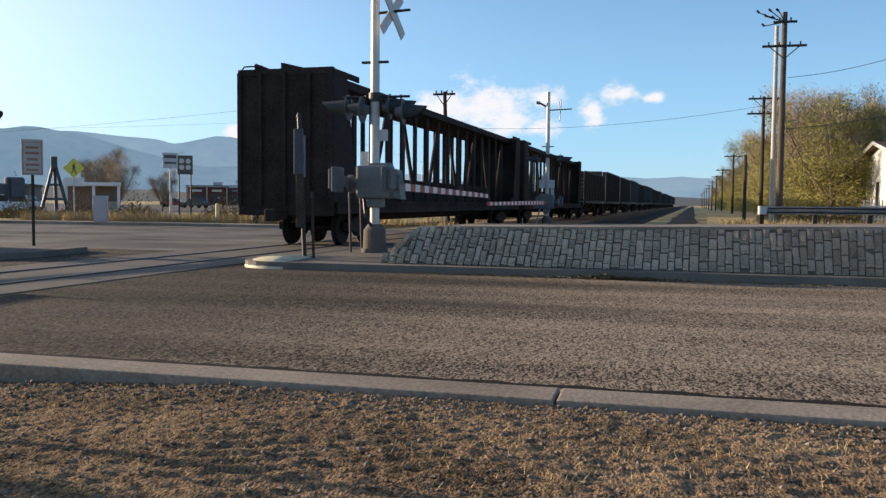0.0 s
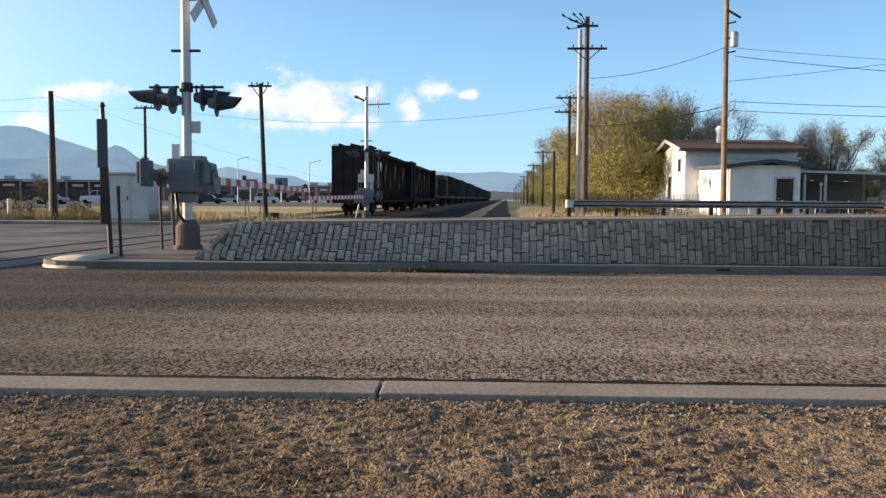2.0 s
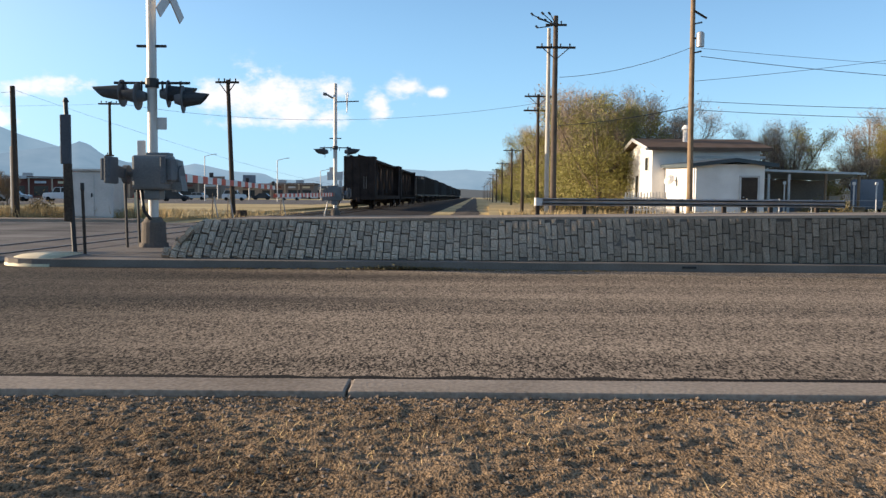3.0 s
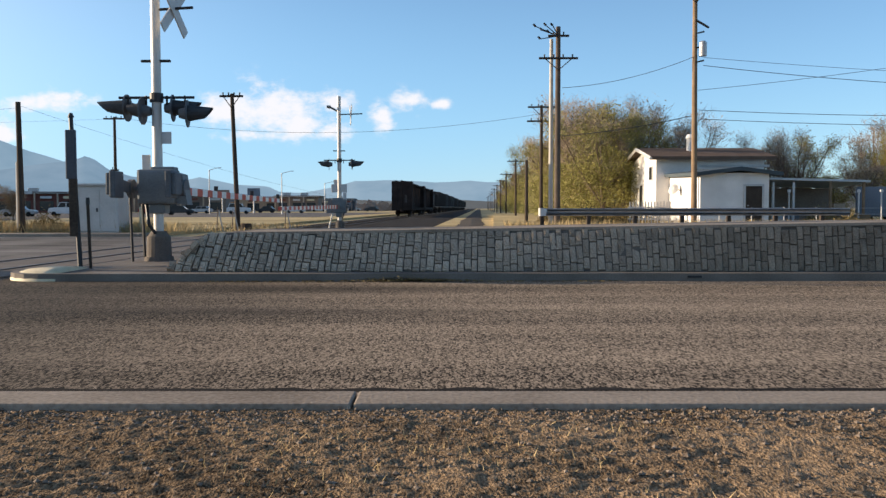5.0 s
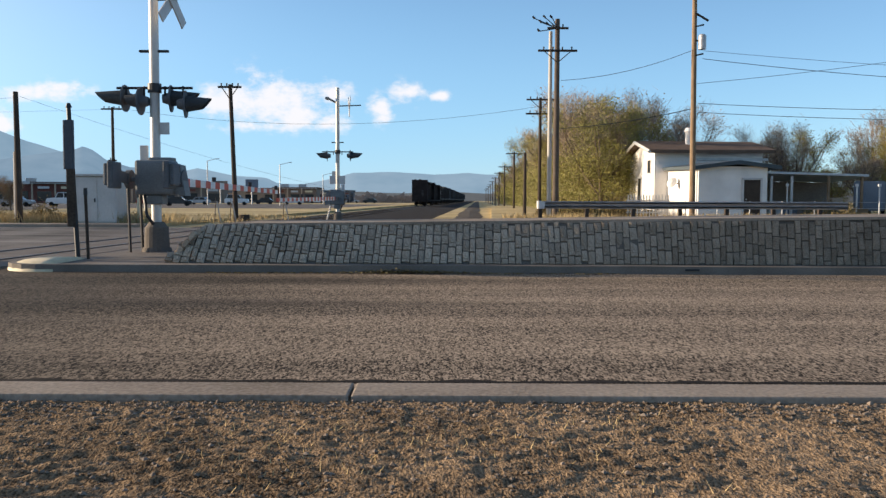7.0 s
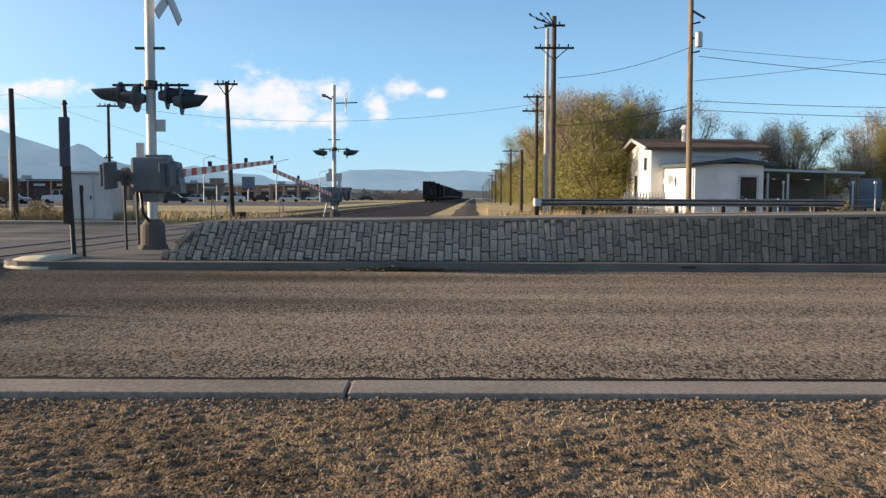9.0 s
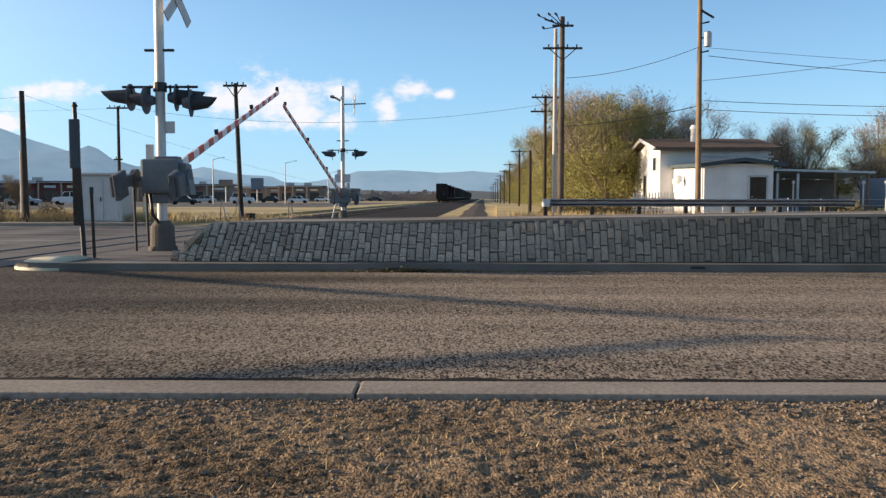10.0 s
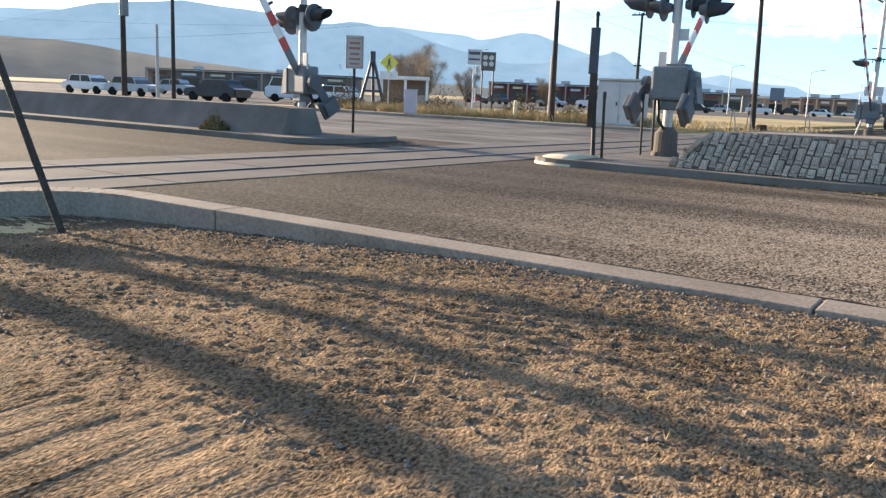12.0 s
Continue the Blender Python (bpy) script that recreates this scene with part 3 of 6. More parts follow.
    tagged(part("pavement_bank", bm, CONCRETE), "pale concrete bank edge under the guardrail", "pavement", kind="structure")
    # dry grass bank beyond the main road
    bm = nb()
    slab(bm, [(-90, 38.0), (-13.9, 38.0), (track_x(300) - 4, 300), (-90, 300)], -0.2, 0.06)
    tagged(part("grass_bank", bm, FIELD), "wide bank of dry straw-coloured grass", "grass", kind="structure")
    # parking lot
    bm = nb()
    slab(bm, [(-220, 106), (-16, 106), (-10, 200), (-220, 200)], -0.2, 0.075)
    slab(bm, [(-160, 41), (-43, 41), (-43, 104), (-160, 104)], -0.2, 0.075)
    tagged(part("parking_lot", bm, OLD_ASPHALT), "grey asphalt parking lot before the shops", "parking lot", kind="structure")


# ---- islands with sett walls ----
def island_outline():
    pts = [(60, 14.2), (-6.9, 14.2)]
    for k in range(1, 9):
        s = radians(k * 20)
        pts.append((-6.9 - 0.75 * math.sin(s), 14.95 - 0.75 * math.cos(s)))
    return pts + [(-6.6, 18.4), (60, 18.4)]


def wall_top(x):
    return 0.80 + 0.012 * max(0.0, x + 3.5)


def wall_depth(x):
    u = max(0.0, min(1.0, (x + 1.0) / 7.0))
    return 0.46 - 0.34 * u * u * (3 - 2 * u)


def build_islands():
    root = thing("island_right", (0, 0, 0), "raised concrete traffic island with kerb", "traffic island", kind="structure")
    part("kerb", slab(nb(), island_outline(), -0.3, 0.13), SHADED_CONCRETE, root)
    bm = nb()
    rings = []
    for grow, z in ((0.012, -0.05), (0.006, 0.04), (-0.09, 0.115), (-0.24, 0.165), (-0.46, 0.19)):
        ring = [bm.verts.new((-6.6, 14.2 - grow, z))]
        for k in range(0, 17):
            q = radians(k * 10.6)
            r = 0.75 + grow
            ring.append(bm.verts.new((-6.9 - r * math.sin(q), 14.95 - r * math.cos(q), z)))
        ring.append(bm.verts.new((-6.6, 15.65 + grow, z)))
        rings.append(ring)
    for a, b in zip(rings, rings[1:]):
        for k in range(len(a)):
            bm.faces.new((a[k], a[(k + 1) % len(a)], b[(k + 1) % len(a)], b[k]))
    bm.faces.new(rings[-1])
    bmesh.ops.recalc_face_normals(bm, faces=bm.faces[:])
    part("nose", bm, YELLOW_PAINT, root, "worn pale yellow painted kerb nose", smooth=True)
    wall = thing("wall_sett", (0, 0, 0), "sloping grey stone sett retaining wall in shade", "wall", kind="structure")
    bm = nb()
    prof = [(14.60, 0.12), (15.06, None), (15.4, None), (17.9, None), (18.2, 0.12)]
    rings = []
    for x, k in ((-4.85, 0.0), (-4.3, 0.95), (-3.9, 1.0), (-1, 1), (1, 1), (2.5, 1), (4, 1), (6, 1), (14, 1), (60, 1)):
        top = 0.13 + (wall_top(x) - 0.13) * k
        rings.append([bm.verts.new((x, 14.60 + wall_depth(x) if y == 15.06 else y, z if z is not None else top)) for y, z in prof])
    for a, b in zip(rings, rings[1:]):
        for i in range(len(prof) - 1):
            bm.faces.new((a[i], b[i], b[i + 1], a[i + 1]))
    bm.faces.new(rings[0][::-1])
    part("core", bm, MORTAR, wall)
    bm = nb()
    rings = []
    for x in (-3.7, 1.0, 6.0, 14, 60):
        z = wall_top(x) - (0.04 if x < 0 else 0.025 if x < 4 else 0)
        rings.append([bm.verts.new((x, y, zz)) for y, zz in ((14.56 + wall_depth(x), z), (14.56 + wall_depth(x), z + 0.05), (16.9, z + 0.05), (16.9, z))])
    for a, b in zip(rings, rings[1:]):
        for i in range(3):
            bm.faces.new((a[i], b[i], b[i + 1], a[i + 1]))
    bm.faces.new(rings[0][::-1])
    part("coping", bm, CONCRETE, wall, "pale concrete coping on the wall")
    return wall


def build_left_island():
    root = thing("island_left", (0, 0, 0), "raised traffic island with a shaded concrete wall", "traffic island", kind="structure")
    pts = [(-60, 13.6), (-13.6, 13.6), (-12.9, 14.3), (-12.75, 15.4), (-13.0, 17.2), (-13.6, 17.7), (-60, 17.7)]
    part("kerb", slab(nb(), pts, -0.3, 0.13), SHADED_CONCRETE, root)
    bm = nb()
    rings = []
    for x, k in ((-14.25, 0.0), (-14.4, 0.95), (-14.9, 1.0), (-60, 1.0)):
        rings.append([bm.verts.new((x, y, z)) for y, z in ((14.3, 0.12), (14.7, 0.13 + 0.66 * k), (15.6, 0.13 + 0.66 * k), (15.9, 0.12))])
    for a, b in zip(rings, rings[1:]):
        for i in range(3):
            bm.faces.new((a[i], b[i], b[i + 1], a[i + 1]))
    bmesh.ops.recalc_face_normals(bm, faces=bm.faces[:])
    part("wall", bm, SHADED_CONCRETE, root)


# ---- crossing gates ----
def gate_arm(root, length, z, back):
    arm = new("gate_arm")
    arm.parent = root
    arm["label"] = "red and white striped gate arm"
    k, n = 0, int(length / 0.42)
    step = (length - 0.9) / n
    for i in range(n):
        w = 0.19 - 0.065 * i / n
        bm = nb()
        box(bm, (0.05, step - 0.002, w), (0, 0.9 + step * (i + 0.5), 0), None)
        part("stripe", bm, RED_STRIPE if i % 2 == 0 else WHITE_STRIPE, arm)
    bm = nb()
    box(bm, (0.09, 0.75, 0.17), (0, 0.55, 0), None, 0.01)
    part("arm_bracket", bm, GREY_BOX, arm)
    for u in (0.36, 0.68, 0.985):
        bm = nb()
        tube(bm, (0, length * u, 0.03), (0, length * u, 0.20), 0.022)
        box(bm, (0.10, 0.07, 0.13), (0, length * u, 0.15), None, 0.015)
        part("arm_lamp", bm, BLACK_METAL, arm)
    for s in (-0.56, 0.56):
        bm = nb()
        box(bm, (0.05, 0.62, 0.24), (s, -0.28, 0.03), pose(0, 0, 0, -6, 0, 0), 0.02)
        tube(bm, (s - 0.05, 0, 0), (s + 0.05, 0, 0), 0.20, 0.20, 14)
        box(bm, (0.12, 0.46, 0.54), (s, -0.78, 0.06), None, 0.03)
        box(bm, (0.10, 0.36, 0.44), (s * 1.18, -0.78, 0.07), None, 0.03)
        part("counterweight", bm, HOOD_METAL, arm)
    bm = nb()
    tube(bm, (-0.60, 0, 0), (0.60, 0, 0), 0.05)
    part("shaft", bm, GREY_BOX, arm)
    arm.matrix_basis = pose(0, 0, z)
    return arm


def flasher(root, at, way, hood=0.5):
    x, y, z = at
    head = new("flasher")
    head.parent = root
    head.matrix_basis = pose(x, y, z, 0, 0, 9 if way > 0 else 182)
    bm = nb()
    tube(bm, (0.0, 0, 0), (0.025, 0, 0), 0.285, 0.285, 24)
    tube(bm, (-0.16, 0, 0), (0.0, 0, 0), 0.09, 0.14, 16)
    part("background", bm, HOOD_METAL, head)
    bm = nb()
    k = 14
    near, far = [], []
    for i in range(k + 1):
        s = radians(-62 + 304 * i / k)
        near.append(bm.verts.new((0.02, 0.175 * math.cos(s), 0.175 * math.sin(s))))
        ln = hood * (0.80 + 0.20 * math.sin(s))
        far.append(bm.verts.new((0.02 + ln, 0.15 * math.cos(s), 0.115 * math.sin(s) + 0.03 * ln)))
    for i in range(k):
        bm.faces.new((near[i], near[i + 1], far[i + 1], far[i]))
    bmesh.ops.solidify(bm, geom=bm.faces[:], thickness=0.012)
    part("hood", bm, HOOD_METAL, head)
    bm = nb()
    tube(bm, (0.02, 0, 0), (0.045, 0, 0), 0.12, 0.10, 18)
    part("lens", bm, LENS_RED, head)


def gate(at, turn, length, height, pivot, label, full=True, lights=True, lamp=3.46):
    root = thing("crossing_gate", pose(*at, 0, 0, turn), label, "crossing gate", "railway crossing gates")
    bm = nb()
    tube(bm, (0, 0, -0.02), (0, 0, 0.12), 0.31, 0.29, 20)
    tube(bm, (0, 0, 0.10), (0, 0, 0.55), 0.26, 0.24, 20)
    tube(bm, (0, 0, 0.53), (0, 0, 0.66), 0.24, 0.15, 20)
    part("foundation", bm, MORTAR, root)
    bm = nb()
    tube(bm, (0, 0, 0.3), (0, 0, height), 0.105, 0.095, 18)
    part("mast", bm, SILVER, root, "silver painted steel mast", smooth=False)
    bm = nb()
    box(bm, (0.78, 0.46, 0.72), (0.03, -0.04, pivot + 0.04), None, 0.06)
    box(bm, (0.34, 0.34, 0.20), (0.02, 0.0, pivot - 0.42), None, 0.03)
    box(bm, (0.5, 0.3, 0.12), (0.14, 0, pivot + 0.40), None, 0.03)
    part("gate_mechanism", bm, GREY_BOX, root, "grey gate mechanism box")
    bm = nb()
    prism(bm, [(0.42, pivot - 0.30), (0.66, pivot - 0.34), (0.56, pivot + 0.30), (0.42, pivot + 0.34)], -0.12, 0.22)
    part("junction_box", bm, GREY_BOX, root)
    bm = nb()
    box(bm, (0.17, 0.05, 0.40), (-0.28, 0.1, pivot + 0.52), None, 0.01)
    part("bell_plate", bm, WHITE_SIGN, root)
    if not full:
        for dx in (-0.24, 0.24):
            bm = nb()
            box(bm, (0.32, 0.05, 0.42), (dx, 0.12, 2.3), pose(0, 0, 0, 0, 6 * dx, 0), 0.01)
            part("notice_plate", bm, WHITE_SIGN, root)
        bm = nb()
        tube(bm, (0.3, 0.1, 1.2), (0.62, 0.1, -0.05), 0.04, 0.04, 6)
        part("stay", bm, SILVER, root)
    bm = nb()
    box(bm, (0.20, 0.03, 0.25), (0.20, 0, 2.62), None, 0.006)
    part("number_plate", bm, WHITE_SIGN, root)
    if not lights:
        return root, gate_arm(root, length, pivot, 1.2)
    bm = nb()
    tube(bm, (-0.80, 0, lamp), (0.80, 0, lamp), 0.028, 0.028, 8)
    tube(bm, (0, 0, lamp - 0.10), (0, 0, lamp + 0.09), 0.14, 0.14, 14)
    for s in (-0.6, -0.22, 0.22, 0.6):
        tube(bm, (s, 0, lamp - 0.16), (s, 0, lamp + 0.04), 0.022, 0.022, 6)
    part("light_bracket", bm, BLACK_METAL, root)
    flasher(root, (-0.66, 0.12, lamp - 0.20), -1, 0.62)
    flasher(root, (0.30 if full else 0.5, 0.10, lamp - 0.21), 1, 0.58)
    if full:
        flasher(root, (-0.25, -0.10, lamp - 0.29), -1, 0.32)
        flasher(root, (0.68, -0.12, lamp - 0.35), 1, 0.52)
    bm = nb()
    box(bm, (0.62, 0.08, 0.05), (0, 0, 4.22), None, 0.01)
    part("step_bracket", bm, BLACK_METAL, root)
    if height > 5.1:
        bm = nb()
        cross_x, cross_z = (0.40, 5.26) if full else (-0.6, 6.05)
        tube(bm, (0, 0, cross_z + 0.02), (2 * cross_x, 0, cross_z + 0.06), 0.03, 0.03, 8)
        part("sign_bracket", bm, BLACK_METAL, root)
        for s in (-1, 1):
            bm = nb()
            box(bm, (0.03, 0.23, 1.22), (0, 0, 0), None, 0.004)
            part("crossbuck_blade", bm, WHITE_SIGN, root, "white crossbuck blade", pose(cross_x + 0.02 * s, 0, cross_z, 45 * s, 0, -10 if full else 12))
    if not full:
        bm = nb()
        tube(bm, (0, 0, height - 0.8), (0.45, 0, height - 0.55), 0.05, 0.05, 8)
        tube(bm, (0.45, 0, height - 0.55), (0.62, 0, height - 0.52), 0.09, 0.07, 10)
        part("lamp_arm", bm, GREY_BOX, root)
    bm = nb()
    tube(bm, (-0.22, -0.1, pivot - 0.3), (-0.10, -0.28, 0.8), 0.035, 0.035, 8)
    tube(bm, (-0.10, -0.28, 0.8), (0.02, -0.12, 0.55), 0.035, 0.035, 8)
    part("conduit", bm, BLACK_METAL, root)
    return root, gate_arm(root, length, pivot, 1.2)


GATE_TURN = -math.degrees(math.atan((43.3 - 17.7) and (-5.37 + 6.12) / (43.3 - 17.7)))
gates = []
gates.append(gate((-6.03, 17.75, 0.10), GATE_TURN, 11.3, 6.8, 1.55, "silver crossing signal mast with striped gate arm and black lights"))
gates.append(gate((-5.37, 43.3, -0.06), 180 + GATE_TURN, 13.9, 7.0, 1.35, "silver crossing signal mast with a long striped gate arm", False, True, 3.74))
gates.append(gate((-15.35, 16.13, 0.12), 168, 5.9, 6.0, 1.30, "crossing signal mast beyond the track with short gate arm", True, True, 3.15))
gates.append(gate((-15.2, 4.4, -0.05), 0, 5.8, 4.8, 1.55, "plain crossing gate mast beside the street, with short arm", True, False))


# ---- train ----
def bogie(root, y):
    for s in (-0.9, 0.9):
        ax = new("wheelset")
        ax.parent = root
        ax.matrix_basis = pose(0, y + s, 0.48)
        for x in (-0.75, 0.75):
            bm = nb()
            tube(bm, (x - 0.065, 0, 0), (x + 0.065, 0, 0), 0.46, 0.46, 24)
            tube(bm, (x - 0.04, 0, 0), (x - 0.09, 0, 0), 0.5, 0.5, 24)
            part("wheel", bm, RUST_DARK, ax)
        bm = nb()
        tube(bm, (-0.95, 0, 0), (0.95, 0, 0), 0.09)
        part("axle", bm, RUST_DARK, ax)
    for x in (-1.0, 1.0):
        bm = nb()
        prism(bm, [(y - 1.15, 0.62), (y - 1.15, 0.42), (y - 0.55, 0.36), (y - 0.4, 0.24), (y + 0.4, 0.24), (y + 0.55, 0.36), (y + 1.15, 0.42), (y + 1.15, 0.62), (y + 0.5, 0.80), (y - 0.5, 0.80)], -0.06, 0.06)
        bmesh.ops.transform(bm, verts=bm.verts[:], matrix=Matrix.Translation((x, 0, 0)) @ Matrix(((0, 1, 0, 0), (1, 0, 0, 0), (0, 0, 1, 0), (0, 0, 0, 1))))
        bmesh.ops.recalc_face_normals(bm, faces=bm.faces[:])
        part("side_frame", bm, RUST_DARK, root)
    bm = nb()
    box(bm, (2.0, 0.4, 0.3), (0, y, 0.72), None, 0.03)
    part("bolster", bm, RUST_DARK, root)


def couplers(root, length):
    for y, s in ((0, -1), (length, 1)):
        bm = nb()
        box(bm, (0.22, 0.75, 0.24), (0, y + s * 0.30, 0.86), None, 0.03)
        box(bm, (0.34, 0.26, 0.32), (0.02, y + s * 0.62, 0.86), None, 0.06)
        part("coupler", bm, RUST_DARK, root)


def centerbeam_car(length=24.6):
    root = thing("centerbeam_car", (0, 0, 0), "empty dark centre-beam lumber flatcar with bulkhead ends", "freight car", "freight train")
    bm = nb()
    box(bm, (2.8, length - 0.8, 0.18), (0, length / 2, 1.12), None, 0.02)
    box(bm, (0.5, length - 2, 0.45), (0, length / 2, 0.85), None, 0.02)
    for s in (-1.36, 1.36):
        box(bm, (0.08, length - 0.8, 0.34), (s, length / 2, 1.06), None, 0.01)
    part("deck", bm, RUST_DARK, root)
    for y, s in ((0.2, -1), (length - 0.2, 1)):
        bm = nb()
        box(bm, (2.74, 0.10, 3.78), (0, y, 2.73), None, 0.01)
        box(bm, (2.74, 0.14, 0.18), (0, y, 4.60), None, 0.01)
        part("bulkhead", bm, RUST_DARK, root)
        for x in (-1.31, -0.7, 0, 0.7, 1.31):
            bm = nb()
            box(bm, (0.11, 0.17, 3.5), (x, y + s * 0.045, 2.85), None, 0.01)
            part("stiffener", bm, RUST_DARK, root)
        for x in (-1.36, 1.36):
            bm = nb()
            box(bm, (0.05, 1.7, 0.16), (x, y - s * 0.85, 4.58), None, 0.01)
            prism_side = [(y, 1.2), (y - s * 1.55, 1.2), (y - s * 0.85, 4.6), (y, 4.6)]
            a = [bm.verts.new((x - 0.02, q, z)) for q, z in prism_side]
            b = [bm.verts.new((x + 0.02, q, z)) for q, z in prism_side]
            bm.faces.new(a), bm.faces.new(b)
            for i in range(4):
                bm.faces.new((a[i], a[(i + 1) % 4], b[(i + 1) % 4], b[i]))
            bmesh.ops.recalc_face_normals(bm, faces=bm.faces[:])
            part("gusset", bm, RUST_DARK, root)
        bm = nb()
        for x in (0.44, 0.64):
            tube(bm, (x, y + s * 0.19, 1.85), (x, y + s * 0.19, 2.92), 0.028, 0.028, 6)
        part("grab_bar", bm, GREY_BOX, root, "grey steel grab bars")
        for x, w in ((-0.62, 0.55), (0.28, 0.8)):
            bm = nb()
            prism(bm, [(x - w / 2, 4.66), (x + w / 2, 4.66), (x - w / 2 + 0.06, 4.84), (x - w / 2, 4.84)], y - 0.03, y + 0.03)
            part("top_fin", bm, RUST_DARK, root)
        bm = nb()
        tube(bm, (-1.25, y + s * 0.10, 4.66), (-1.15, y + s * 0.10, 4.76), 0.02, 0.02, 6)
        tube(bm, (-1.15, y + s * 0.10, 4.76), (-0.62, y + s * 0.10, 4.76), 0.02, 0.02, 6)
        part("tie_rail", bm, RUST_DARK, root)
    bm = nb()
    box(bm, (1.9, length - 0.6, 0.24), (0, length / 2, 4.50), None, 0.02)
    part("top_chord", bm, RUST_DARK, root)
    n = 15
    pitch = (length - 3.4) / n
    for i in range(n + 1):
        y = 1.7 + pitch * i
        for s in (-0.72, 0.72):
            bm = nb()
            box(bm, (0.08, 0.24, 3.25), (s, y, 2.80), None)
            part("post", bm, RUST_DARK, root)
        if i < n and i % 2 == 0:
            bm = nb()
            tube(bm, (0.72, y, 1.3 if i % 4 else 4.3), (0.72, y + pitch, 4.3 if i % 4 else 1.3), 0.07, 0.07, 6)
            part("brace", bm, RUST_DARK, root)
    bm = nb()
    box(bm, (0.08, length - 3.2, 0.9), (0, length / 2, 1.6), None)
    part("web_plate", bm, RUST_DARK, root)
    bogie(root, 3.0)
    bogie(root, length - 3.0)
    couplers(root, length)
    return root


def hopper_car(length, height, mat, label):
    root = thing("hopper_car", (0, 0, 0), label, "freight car", "freight train")
    bm = nb()
    box(bm, (2.95, length - 1.6, height - 1.5), (0, length / 2, (height + 1.5) / 2), None, 0.04)
    for s in (-1.49, 1.49):
        box(bm, (0.10, length - 1.3, 0.14), (s, length / 2, height - 0.05), None, 0.01)
        box(bm, (0.12, length - 0.6, 0.22), (s, length / 2, 1.36), None, 0.01)
    part("body", bm, mat, root)
    n = 13
    for i in range(n):
        for s in (-1.52, 1.52):
            bm = nb()
            box(bm, (0.10, 0.12, height - 1.55), (s, 1.0 + (length - 2.0) * i / (n - 1), (height + 1.5) / 2), None)
            part("rib", bm, mat, root)
    for u in (0.28, 0.5, 0.72):
        bm = nb()
        prism(bm, [(-1.2, 1.6), (1.2, 1.6), (0.4, 0.55), (-0.4, 0.55)], length * u - 0.9, length * u + 0.9)
        part("chute", bm, mat, root)
    for u in (0.2, 0.4, 0.6, 0.8):
        bm = nb()
        box(bm, (1.5, 1.7, 0.16), (0, length * u, height + 0.06), None, 0.05)
        part("hatch", bm, mat, root)
    bm = nb()
    box(bm, (0.4, length - 0.6, 0.3), (0, length / 2, 0.95), None, 0.02)
    part("sill", bm, RUST_DARK, root)
    for y, s in ((0.35, -1), (length - 0.35, 1)):
        bm = nb()
        for x in (1.05, 1.4):
            tube(bm, (x, y, 1.2), (x, y, height), 0.02, 0.02, 6)
        for k in range(7):
            tube(bm, (1.05, y, 1.4 + 0.32 * k), (1.4, y, 1.4 + 0.32 * k), 0.015, 0.015, 6)
        part("ladder", bm, GALVANISED, root)
    bogie(root, 2.1)
    bogie(root, length - 2.1)
    couplers(root, length)
    return root


train = []                              # car and its distance behind the train's end
first = centerbeam_car()
train.append((first, 0.0))
train.append((copy_thing(first, pose(0, 0, 0)), 25.7))
h1 = hopper_car(17.0, 4.0, CAR_BROWN, "dark brown loaded hopper car with ribbed sides")
h2 = hopper_car(16.0, 4.75, CAR_GREY, "tall dark grey covered hopper car with ribbed sides")
h3 = hopper_car(17.0, 4.6, CAR_BROWN, "tall dark brown covered hopper car with ribbed sides")
d_car = 51.4
for i, kind in enumerate((h1, h3, h3, h2, h3, h2, h2, h3, h3, h2, h1, h3, h2, h3, h3, h2, h2, h3, h2, h3)):
    used = any(c is kind for c, back in train)
    train.append((copy_thing(kind, pose(0, 0, 0)) if used else kind, d_car))
    d_car += 17.3 if kind is h2 else 18.3
TRAIN_ROWS = [(0.0, 20.2), (0.7, 32.7), (1.5, 46.7), (2.5, 65.0), (5.5, 120.0), (6.5, 138.2), (9.5, 198.0), (10.5, 216.5), (11.3, 231.5), (12.0, 244.5)]


